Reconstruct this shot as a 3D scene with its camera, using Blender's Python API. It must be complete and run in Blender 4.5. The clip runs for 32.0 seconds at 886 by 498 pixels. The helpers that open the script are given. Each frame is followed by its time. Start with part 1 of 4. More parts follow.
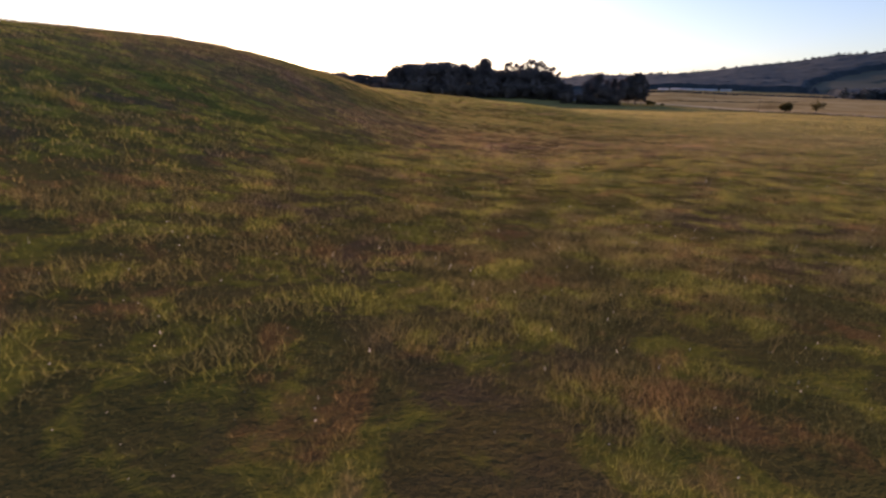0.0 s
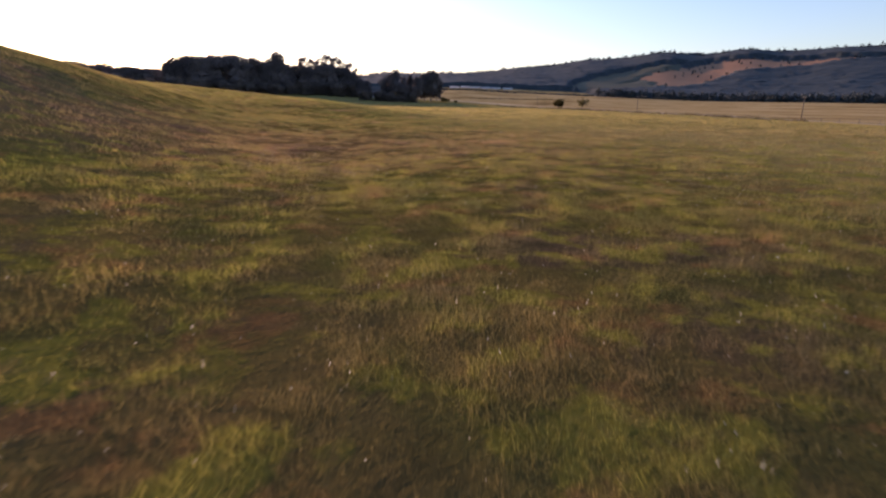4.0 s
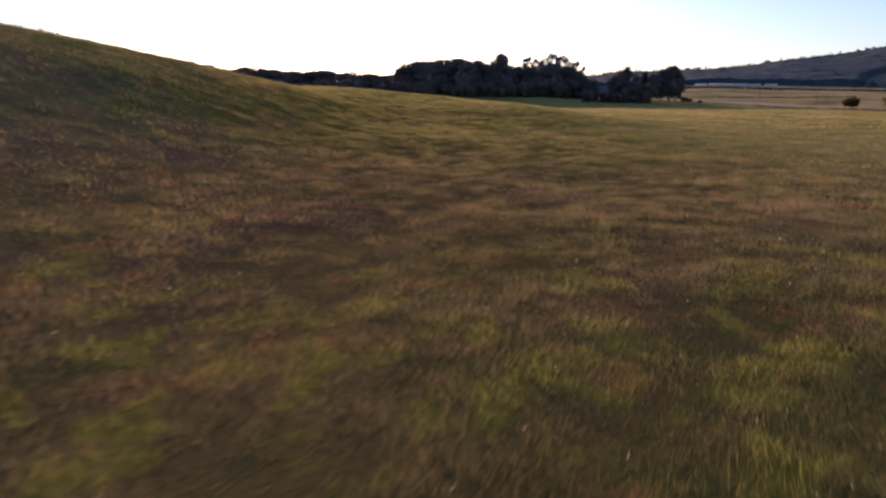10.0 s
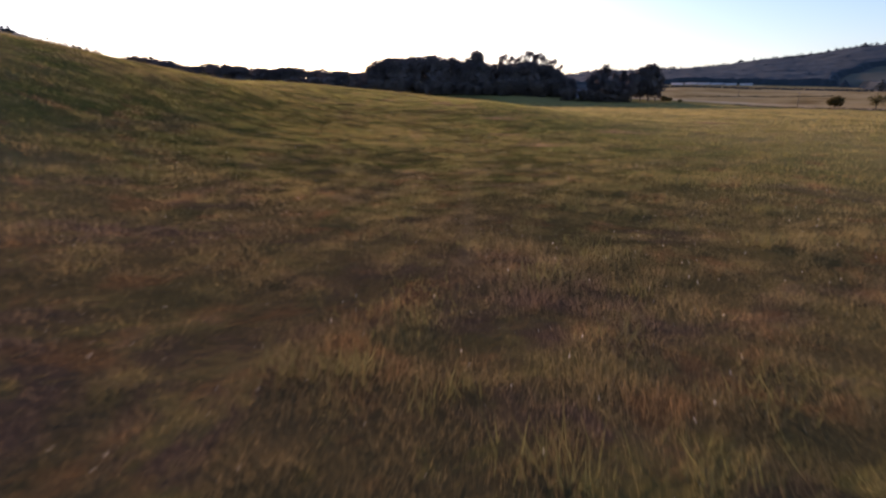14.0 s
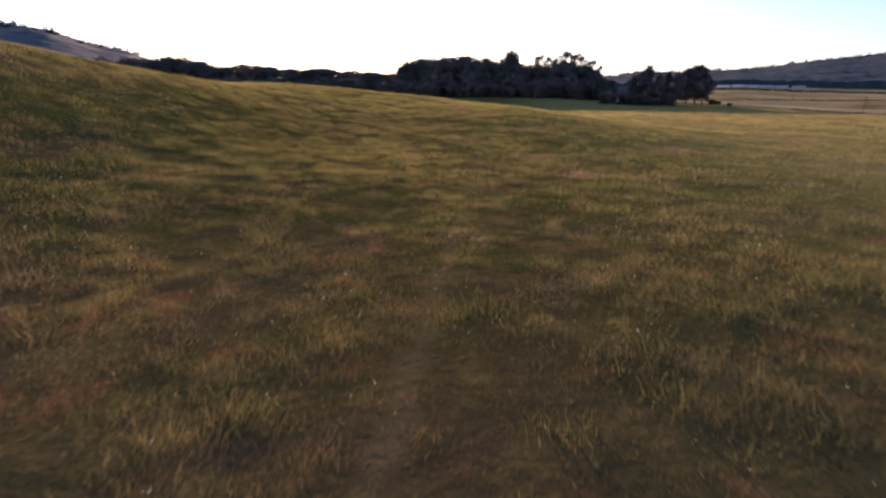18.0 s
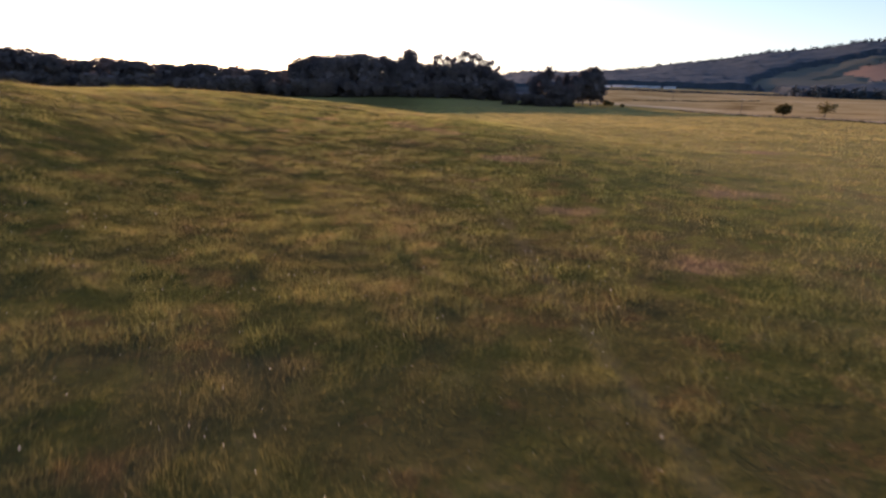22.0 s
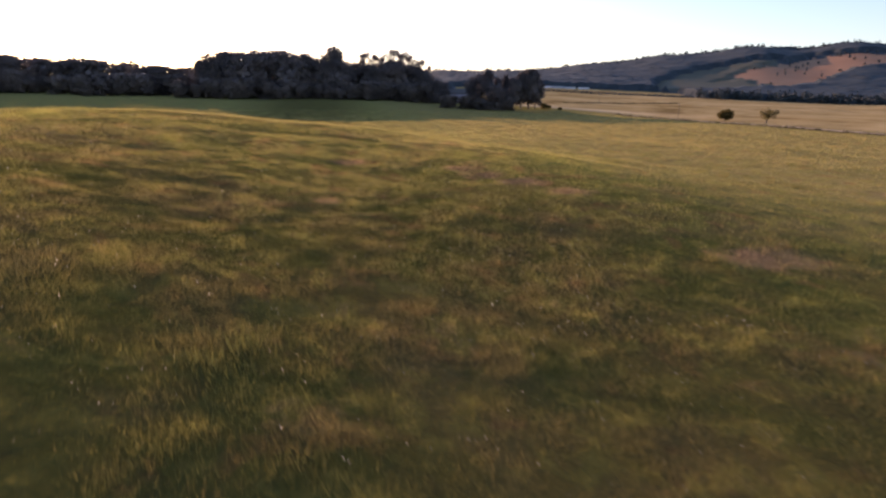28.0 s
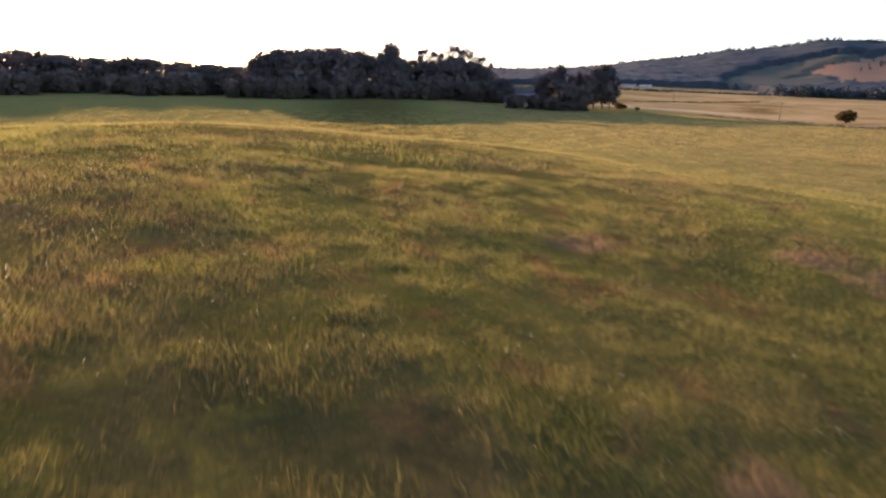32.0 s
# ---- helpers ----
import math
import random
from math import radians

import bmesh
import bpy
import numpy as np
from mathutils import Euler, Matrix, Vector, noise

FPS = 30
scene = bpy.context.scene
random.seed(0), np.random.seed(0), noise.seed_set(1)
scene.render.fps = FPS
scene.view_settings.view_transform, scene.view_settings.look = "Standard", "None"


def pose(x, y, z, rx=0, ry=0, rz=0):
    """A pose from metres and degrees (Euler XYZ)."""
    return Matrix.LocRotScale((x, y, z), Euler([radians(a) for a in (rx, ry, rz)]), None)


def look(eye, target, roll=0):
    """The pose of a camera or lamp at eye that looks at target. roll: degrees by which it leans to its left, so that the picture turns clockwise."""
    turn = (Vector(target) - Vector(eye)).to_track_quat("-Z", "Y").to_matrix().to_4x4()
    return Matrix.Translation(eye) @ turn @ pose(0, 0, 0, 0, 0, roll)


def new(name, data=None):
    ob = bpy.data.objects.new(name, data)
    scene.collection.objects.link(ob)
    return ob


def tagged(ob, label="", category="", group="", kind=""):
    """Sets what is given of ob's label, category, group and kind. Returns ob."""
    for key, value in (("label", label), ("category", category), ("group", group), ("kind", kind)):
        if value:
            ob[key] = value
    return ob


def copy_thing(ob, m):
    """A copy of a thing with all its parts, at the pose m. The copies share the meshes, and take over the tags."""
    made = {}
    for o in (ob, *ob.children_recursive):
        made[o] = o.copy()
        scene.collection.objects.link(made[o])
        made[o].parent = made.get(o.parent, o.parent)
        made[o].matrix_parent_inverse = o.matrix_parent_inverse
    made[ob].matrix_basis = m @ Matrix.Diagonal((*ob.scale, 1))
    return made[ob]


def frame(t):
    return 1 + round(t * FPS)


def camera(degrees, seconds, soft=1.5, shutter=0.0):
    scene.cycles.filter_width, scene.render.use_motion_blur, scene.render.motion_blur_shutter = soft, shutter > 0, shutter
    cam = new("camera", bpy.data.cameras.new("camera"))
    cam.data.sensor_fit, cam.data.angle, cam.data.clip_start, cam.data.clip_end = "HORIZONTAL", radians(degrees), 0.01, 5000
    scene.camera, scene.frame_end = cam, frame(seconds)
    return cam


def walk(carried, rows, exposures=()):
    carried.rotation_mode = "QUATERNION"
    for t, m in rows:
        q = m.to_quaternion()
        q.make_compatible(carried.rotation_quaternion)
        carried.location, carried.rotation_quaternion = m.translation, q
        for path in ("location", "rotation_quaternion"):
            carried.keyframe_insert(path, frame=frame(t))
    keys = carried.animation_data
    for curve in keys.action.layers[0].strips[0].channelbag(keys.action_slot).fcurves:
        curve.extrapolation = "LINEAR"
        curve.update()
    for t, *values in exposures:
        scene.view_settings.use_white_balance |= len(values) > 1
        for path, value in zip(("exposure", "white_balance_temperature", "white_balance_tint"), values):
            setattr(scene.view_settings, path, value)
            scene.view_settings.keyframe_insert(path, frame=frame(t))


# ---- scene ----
cam = camera(79.4, 32.0, soft=2.25, shutter=0.7)
# seconds, x, y, z, yaw, pitch, roll
PATH = [
    (0, -0.00, 0.00, 4.43, 4.30, -15.64, -0.29),
    (0.5, 0.10, 0.21, 4.42, 1.87, -15.69, -0.36),
    (1, 0.01, 0.63, 4.42, 0.17, -15.73, -0.43),
    (1.5, -0.14, 1.19, 4.44, -3.08, -15.76, -0.51),
    (2, -0.16, 1.84, 4.46, -10.23, -15.78, -0.58),
    (2.5, -0.19, 2.89, 4.49, -16.06, -15.78, -0.61),
    (3, 0.26, 4.40, 4.50, -18.32, -15.78, -0.56),
    (3.5, 0.89, 6.23, 4.24, -16.39, -15.77, -0.44),
    (5.5, 3.61, 12.54, 3.84, -15.93, -15.76, -0.26),
    (6, 4.28, 14.33, 3.82, -15.75, -15.76, -0.06),
    (6.5, 5.20, 16.88, 4.08, -14.83, -15.76, 0.10),
    (7, 6.11, 19.70, 4.26, -7.42, -15.73, 0.22),
    (7.5, 6.72, 22.05, 4.32, -5.75, -15.68, 0.31),
    (8, 7.15, 24.36, 4.41, 0.29, -15.63, 0.40),
    (8.5, 7.68, 26.83, 4.51, 4.67, -15.61, 0.49),
    (9, 8.10, 29.60, 4.54, 5.24, -15.63, 0.52),
    (9.5, 9.28, 32.13, 4.43, 5.92, -15.63, 0.52),
    (10, 10.63, 34.72, 4.26, 7.53, -15.60, 0.53),
    (10.5, 11.48, 37.35, 4.14, 7.80, -15.58, 0.53),
    (11, 11.65, 39.36, 4.07, 5.91, -15.60, 0.53),
    (11.5, 11.79, 40.45, 4.06, 5.91, -15.63, 0.52),
    (12, 11.53, 41.27, 4.09, 5.75, -15.69, 0.50),
    (12.5, 11.38, 42.39, 4.06, 5.68, -15.75, 0.47),
    (13, 11.46, 44.18, 3.96, 5.88, -15.77, 0.45),
    (13.5, 11.46, 46.48, 3.86, 5.96, -15.76, 0.43),
    (14, 11.49, 48.80, 3.95, 5.22, -15.72, 0.40),
    (14.5, 11.74, 50.80, 4.00, 3.96, -15.68, 0.34),
    (16.5, 11.77, 56.99, 4.20, 3.24, -15.62, 0.27),
    (17, 12.05, 58.53, 4.28, 5.40, -15.57, 0.20),
    (17.5, 12.33, 59.99, 4.36, 7.64, -15.56, 0.15),
    (18, 12.42, 61.19, 4.45, 8.93, -15.58, 0.13),
    (18.5, 12.48, 63.22, 4.56, 10.88, -15.58, 0.13),
    (19, 12.17, 64.70, 4.72, 12.15, -15.57, 0.13),
    (19.5, 11.76, 66.26, 4.92, 12.78, -15.57, 0.12),
    (20, 10.76, 67.87, 5.14, 13.19, -15.63, 0.11),
    (20.5, 9.13, 69.42, 5.43, 13.31, -15.71, 0.10),
    (21, 7.82, 70.91, 5.70, 9.70, -15.78, 0.07),
    (21.5, 6.58, 72.42, 5.92, 0.65, -15.85, -0.01),
    (22, 5.24, 74.35, 6.17, -2.47, -15.89, -0.11),
    (22.5, 4.28, 76.02, 6.44, -5.99, -15.91, -0.20),
    (23, 3.18, 77.62, 6.66, -9.89, -15.94, -0.26),
    (23.5, 1.89, 79.29, 6.80, -10.72, -15.97, -0.29),
    (24, 0.69, 81.32, 6.94, -10.68, -15.99, -0.30),
    (24.5, -0.25, 82.97, 7.28, -10.91, -16.01, -0.32),
    (26.5, -3.53, 89.01, 7.69, -12.22, -16.03, -0.36),
    (27, -4.90, 91.40, 7.93, -11.81, -16.05, -0.41),
    (27.5, -5.90, 93.65, 8.25, -11.73, -16.07, -0.40),
    (28, -7.10, 96.00, 8.70, -12.11, -16.11, -0.37),
    (28.5, -8.00, 98.42, 9.07, -14.40, -16.18, -0.36),
    (29, -8.75, 101.08, 9.33, -15.55, -16.24, -0.37),
    (29.5, -9.47, 104.10, 9.52, -15.36, -16.27, -0.39),
    (30, -10.16, 107.30, 9.56, -15.12, -16.31, -0.37),
    (30.5, -10.90, 110.42, 9.00, -11.96, -16.36, -0.31),
    (31, -11.68, 113.41, 8.46, -10.08, -16.36, -0.27),
    (31.5, -12.44, 116.07, 8.65, -8.11, -16.33, -0.23),
    (32, -13.15, 118.70, 9.14, -7.67, -16.33, -0.20),
]
walk(cam, [(t, pose(x, y, z, 90 + p, r, w)) for t, x, y, z, w, p, r in PATH], exposures=[(0, 0.38, 6650, 33), (3, 0.60, 6650, 33), (6, 0.90, 6600, 32), (9, 0.46, 6350, 32), (13, 0.38, 6150, 32), (17, 0.60, 6300, 32), (20, 0.64, 6350, 31), (23, 0.86, 6750, 32), (28, 1.00, 7000, 33), (30, 1.18, 7200, 32), (32, 1.36, 7300, 31)])

# ---- world, sun ----
SUN_AZ, SUN_EL = -20.0, 11.5          # degrees: azimuth from +y towards +x, elevation
world = bpy.data.worlds.new("sky")
scene.world = world
world.use_nodes = True
wn = world.node_tree.nodes
sky = wn.new("ShaderNodeTexSky")
sky.sky_type, sky.sun_disc = "NISHITA", False
sky.sun_elevation, sky.sun_rotation = radians(SUN_EL), radians(SUN_AZ)
sky.air_density, sky.dust_density, sky.ozone_density = 1.0, 0.8, 3.0
wn["Background"].inputs["Strength"].default_value = 0.15
world.node_tree.links.new(sky.outputs[0], wn["Background"].inputs["Color"])
sun = new("sun", bpy.data.lights.new("sun", "SUN"))
sun.data.energy, sun.data.angle, sun.data.color = 3.9, radians(0.6), (1.0, 0.70, 0.46)
sa, se = radians(SUN_AZ), radians(SUN_EL)
sun_way = Vector((math.sin(sa) * math.cos(se), math.cos(sa) * math.cos(se), math.sin(se)))
sun.matrix_world = look((0, 0, 80), Vector((0, 0, 80)) - sun_way)


# ---- materials ----
class Nodes:
    """A small hand for node trees."""

    def __init__(self, name):
        self.mat = bpy.data.materials.new(name)
        self.mat.use_nodes = True
        self.t = self.mat.node_tree
        self.t.nodes.clear()
        self.out = self.t.nodes.new("ShaderNodeOutputMaterial")

    def add(self, kind, **ins):
        n = self.t.nodes.new(kind)
        for k, v in ins.items():
            self.put(n.inputs[k.replace("_", " ")], v)
        return n

    def put(self, socket, v):
        if isinstance(v, bpy.types.NodeSocket):
            self.t.links.new(v, socket)
        elif isinstance(v, (tuple, list)) and len(v) == 3 and socket.type == "RGBA":
            socket.default_value = (*v, 1)
        else:
            socket.default_value = v

    def noise(self, vec, scale, detail=4, rough=0.55, distort=0.0):
        n = self.add("ShaderNodeTexNoise", Vector=vec, Scale=scale, Detail=detail, Roughness=rough, Distortion=distort)
        return n.outputs["Fac"]

    def ramp(self, fac, *stops):
        n = self.add("ShaderNodeValToRGB", Fac=fac)
        e = n.color_ramp.elements
        while len(e) < len(stops):
            e.new(0.5)
        for el, (p, c) in zip(e, stops):
            el.position = p
            el.color = (*c, 1) if len(c) == 3 else c
        return n.outputs["Color"]

    def mix(self, fac, a, b):
        n = self.t.nodes.new("ShaderNodeMix")
        n.data_type = "RGBA"
        self.put(n.inputs[0], fac), self.put(n.inputs[6], a), self.put(n.inputs[7], b)
        return n.outputs[2]

    def math(self, op, a, b=0.0, c=0.0, clamp=False):
        n = self.t.nodes.new("ShaderNodeMath")
        n.operation, n.use_clamp = op, clamp
        for i, v in enumerate((a, b, c)):
            self.put(n.inputs[i], v)
        return n.outputs[0]

    def value(self, colour, hue=0.5, sat=1.0, val=1.0):
        n = self.add("ShaderNodeHueSaturation", Hue=hue, Saturation=sat, Value=val, Color=colour)
        return n.outputs[0]

    def bump(self, height, strength, distance):
        return self.add("ShaderNodeBump", Height=height, Strength=strength, Distance=distance).outputs[0]

    def position(self):
        return self.t.nodes.new("ShaderNodeNewGeometry").outputs["Position"]

    def finish(self, shader):
        self.t.links.new(shader, self.out.inputs["Surface"])
        return self.mat


DARK, LIME, OCHRE = (0.096, 0.092, 0.042), (0.225, 0.262, 0.022), (0.310, 0.172, 0.072)
STRAW, GREEN, OLIVE, BROWN = (0.330, 0.222, 0.098), (0.126, 0.140, 0.034), (0.212, 0.172, 0.050), (0.176, 0.116, 0.084)
LUSH = (0.298, 0.300, 0.056)
TRAIL = ((10.9, 62), (10.3, 74), (9.6, 88), (9.2, 98), (8.6, 108))
CAMERA_WAY = ((0, 3), (20, 7), (40, 12), (65, 13), (80, 5), (100, -3), (118, -8), (160, -14))
HAY_EDGE = ((142, 0), (144, 212), (147, 327), (147, 356), (142, 370), (133, 380), (121, 391), (108, 399), (92, 408), (84, 500), (80, 640))
# sun-bleached patches: x, y, radius
DRY_PATCHES = ((2.6, 135.0, 1.8), (4.2, 133.2, 2.0), (5.7, 131.0, 1.9), (7.9, 127.8, 1.9), (-5.8, 136.8, 1.4), (-7.4, 125.0, 0.9), (12.4, 115.8, 2.6), (12.8, 100.6, 1.9), (24.7, 105.8, 2.8), (15.6, 92.4, 1.6), (22.0, 58.5, 2.0), (43.7, 134.0, 3.0))


def meadow_colour(k):
    """Patches of green, straw and bare brown over the pasture, by place."""
    pos = k.position()
    large = k.noise(pos, 0.030, 3, 0.6, 0.6)
    mid = k.noise(pos, 0.22, 5, 0.6, 0.4)
    small = k.noise(pos, 0.62, 6, 0.62, 0.3)
    other = k.noise(pos, 0.47, 6, 0.64, 0.3)
    c = k.ramp(large, (0.38, GREEN), (0.48, OLIVE), (0.60, STRAW))
    c = k.mix(k.ramp(mid, (0.36, (0.9,) * 3), (0.50, (0,) * 3)), c, GREEN)
    c = k.mix(k.ramp(mid, (0.54, (0,) * 3), (0.64, (0.8,) * 3)), c, OLIVE)
    xyz = k.add("ShaderNodeSeparateXYZ", Vector=pos)
    way = k.math("MULTIPLY_ADD", k.math("SUBTRACT", large, 0.5), 0.25, k.math("DIVIDE", xyz.outputs[1], 160.0))
    bare = k.ramp(way, (0.46, (1,) * 3), (0.54, (0.35,) * 3), (0.72, (0.35,) * 3), (0.82, (0.85,) * 3))
    c = k.mix(k.math("MULTIPLY", bare, k.ramp(k.noise(pos, 0.15, 4, 0.65, 0.8), (0.50, (0,) * 3), (0.62, (0.9,) * 3))), c, BROWN)
    dry = k.ramp(way, (0.05, (0.35,) * 3), (0.20, (0.0,) * 3), (0.30, (0.48,) * 3), (0.41, (0.48,) * 3), (0.50, (0.06,) * 3), (0.72, (0.05,) * 3), (0.85, (0.22,) * 3), (1.0, (0.08,) * 3))
    c = k.mix(dry, c, BROWN)
    lush = k.ramp(way, (0.08, (0.35,) * 3), (0.20, (0.80,) * 3), (0.34, (0.10,) * 3), (0.41, (0.12,) * 3), (0.51, (0.78,) * 3), (0.75, (0.70,) * 3), (0.95, (0.25,) * 3))
    c = k.mix(k.math("MULTIPLY", lush, k.ramp(mid, (0.40, (1,) * 3), (0.62, (0.35,) * 3))), c, (0.144, 0.154, 0.042))
    tall = k.math("MULTIPLY", k.ramp(way, (0.76, (0,) * 3), (0.88, (0.75,) * 3)), k.ramp(k.noise(pos, 0.11, 3, 0.55, 0.5), (0.42, (1,) * 3), (0.60, (0.15,) * 3)))
    c = k.mix(tall, c, LUSH)
    ungrazed = k.math("MULTIPLY", k.math("DIVIDE", k.math("SUBTRACT", k.math("MULTIPLY_ADD", mid, 60.0, xyz.outputs[1]), 150.0), 50.0, clamp=True), 0.80)
    c = k.mix(ungrazed, c, (0.315, 0.282, 0.100))
    gold = k.math("MULTIPLY", k.math("DIVIDE", k.math("SUBTRACT", k.math("MULTIPLY_ADD", mid, 24.0, xyz.outputs[0]), 26.0), 26.0, clamp=True), 0.82)
    c = k.mix(gold, c, (0.330, 0.270, 0.104))
    bright = k.ramp(way, (0.26, (1.3,) * 3), (0.36, (0.35,) * 3), (0.48, (0.35,) * 3), (0.60, (0.8,) * 3))
    c = k.mix(k.math("MULTIPLY", bright, k.ramp(small, (0.51, (0,) * 3), (0.61, (0.80,) * 3))), c, LIME)
    c = k.mix(k.ramp(small, (0.30, (0.65,) * 3), (0.43, (0,) * 3)), c, DARK)
    c = k.mix(k.math("MULTIPLY", k.math("MULTIPLY_ADD", bare, 0.6, 0.4), k.ramp(other, (0.55, (0,) * 3), (0.64, (0.65,) * 3))), c, OCHRE)
    # near-grass shade put into the colour along the camera's way, ragged at its sides
    run = k.ramp(k.math("DIVIDE", xyz.outputs[1], 160.0), *[(y / 160.0, ((x + 20.0) / 40.0,) * 3) for y, x in CAMERA_WAY])
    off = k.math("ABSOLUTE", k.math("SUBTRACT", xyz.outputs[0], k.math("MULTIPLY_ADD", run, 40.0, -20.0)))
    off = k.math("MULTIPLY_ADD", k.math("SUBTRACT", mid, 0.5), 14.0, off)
    near_shade = k.math("SUBTRACT", 1.0, k.math("DIVIDE", k.math("SUBTRACT", off, 5.0), 9.0, clamp=True))
    c = k.mix(k.math("MULTIPLY", near_shade, 0.14), c, k.value(c, sat=0.95, val=0.40))
    flat = k.add("ShaderNodeCombineXYZ", X=xyz.outputs[0], Y=k.math("MULTIPLY", xyz.outputs[1], 1.4)).outputs[0]
    worn = -3.0
    for x, y, r in DRY_PATCHES:
        n = k.t.nodes.new("ShaderNodeVectorMath")
        n.operation = "DISTANCE"
        k.put(n.inputs[0], flat)
        n.inputs[1].default_value = (x, y * 1.4, 0.0)
        worn = k.math("MAXIMUM", worn, k.math("SUBTRACT", 1.25, k.math("DIVIDE", n.outputs["Value"], r)))
    worn = k.math("MAXIMUM", k.math("MULTIPLY_ADD", k.math("SUBTRACT", other, 0.5), 2.5, worn), 0.0)
    worn = k.math("MULTIPLY_ADD", k.math("SUBTRACT", small, 0.5), 3.0, worn, clamp=True)
    c = k.mix(k.math("MULTIPLY", worn, 0.8), c, (0.40, 0.248, 0.138))
    return pos, c, small


def ground_material():
    k = Nodes("pasture_ground")
    pos, c, small = meadow_colour(k)
    # the dry hayfield beyond the road, by its own edge
    xyz = k.add("ShaderNodeSeparateXYZ", Vector=pos)
    x, y = xyz.outputs[0], xyz.outputs[1]
    bound = k.ramp(k.math("DIVIDE", y, 640.0), *[(hy / 640.0, (hx / 200.0,) * 3) for hx, hy in HAY_EDGE])
    wob = k.math("MULTIPLY", k.math("SUBTRACT", k.noise(pos, 0.12, 4), 0.5), 9.0)
    hay = k.math("DIVIDE", k.math("SUBTRACT", k.math("ADD", x, wob), k.math("MULTIPLY", bound, 200.0)), 5.0, clamp=True)
    strip = k.noise(pos, 0.022, 6, 0.68, 0.8)
    hayc = k.ramp(strip, (0.34, (0.22, 0.145, 0.060)), (0.47, (0.37, 0.262, 0.115)), (0.60, (0.47, 0.345, 0.170)))
    # dark thatch, shade under near grass put into its colour, paler where thin
    way = k.ramp(k.math("DIVIDE", y, 160.0), *[(wy / 160.0, ((wx + 20.0) / 40.0,) * 3) for wy, wx in CAMERA_WAY])
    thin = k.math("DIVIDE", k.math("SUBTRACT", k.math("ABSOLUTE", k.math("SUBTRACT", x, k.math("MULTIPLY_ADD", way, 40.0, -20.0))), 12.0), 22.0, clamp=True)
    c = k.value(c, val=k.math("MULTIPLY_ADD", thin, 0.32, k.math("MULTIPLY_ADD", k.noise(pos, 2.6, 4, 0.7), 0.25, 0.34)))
    # sun-bleached stubble along the turn of the farm road
    beside = k.math("SUBTRACT", 1.0, k.math("DIVIDE", k.math("SUBTRACT", x, k.math("MULTIPLY", bound, 200.0)), 40.0, clamp=True))
    stubble = k.math("MULTIPLY", beside, k.math("DIVIDE", k.math("SUBTRACT", y, 335.0), 30.0, clamp=True))
    stubble = k.math("MULTIPLY", stubble, k.math("DIVIDE", k.math("SUBTRACT", 440.0, y), 30.0, clamp=True))
    hayc = k.mix(k.math("MULTIPLY", stubble, k.ramp(strip, (0.36, (0.45,) * 3), (0.56, (0.95,) * 3))), hayc, (0.60, 0.47, 0.28))
    slope = k.math("DIVIDE", k.math("SUBTRACT", k.math("ADD", x, y), 1050.0), 150.0, clamp=True)
    hayc = k.mix(slope, hayc, k.mix(k.noise(pos, 0.02, 4), (0.30, 0.165, 0.105), (0.42, 0.255, 0.165)))
    c = k.mix(hay, c, hayc)
    # the beaten cattle trail: pale dust, ragged at its sides
    lie = k.ramp(k.math("DIVIDE", y, 160.0), *[(ty / 160.0, ((tx + 30.0) / 60.0,) * 3) for tx, ty in TRAIL])
    aside = k.math("ABSOLUTE", k.math("SUBTRACT", x, k.math("MULTIPLY_ADD", lie, 60.0, -30.0)))
    aside = k.math("MULTIPLY_ADD", k.math("SUBTRACT", k.noise(pos, 1.4, 3), 0.5), 0.9, aside)
    beaten = k.math("MULTIPLY", k.math("SUBTRACT", 1.0, k.math("DIVIDE", aside, 0.42, clamp=True)), 0.22)
    between = k.math("MULTIPLY", k.math("GREATER_THAN", y, TRAIL[0][1]), k.math("LESS_THAN", y, TRAIL[-1][1]))
    c = k.mix(k.math("MULTIPLY", beaten, between), c, (0.26, 0.185, 0.100))
    rel = k.bump(k.math("ADD", small, k.math("MULTIPLY", k.noise(pos, 5.0, 5, 0.7), 0.5)), 0.9, 0.25)
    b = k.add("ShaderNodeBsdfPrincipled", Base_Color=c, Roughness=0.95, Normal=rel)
    b.inputs["Specular IOR Level"].default_value = 0.0
    return k.finish(b.outputs[0])


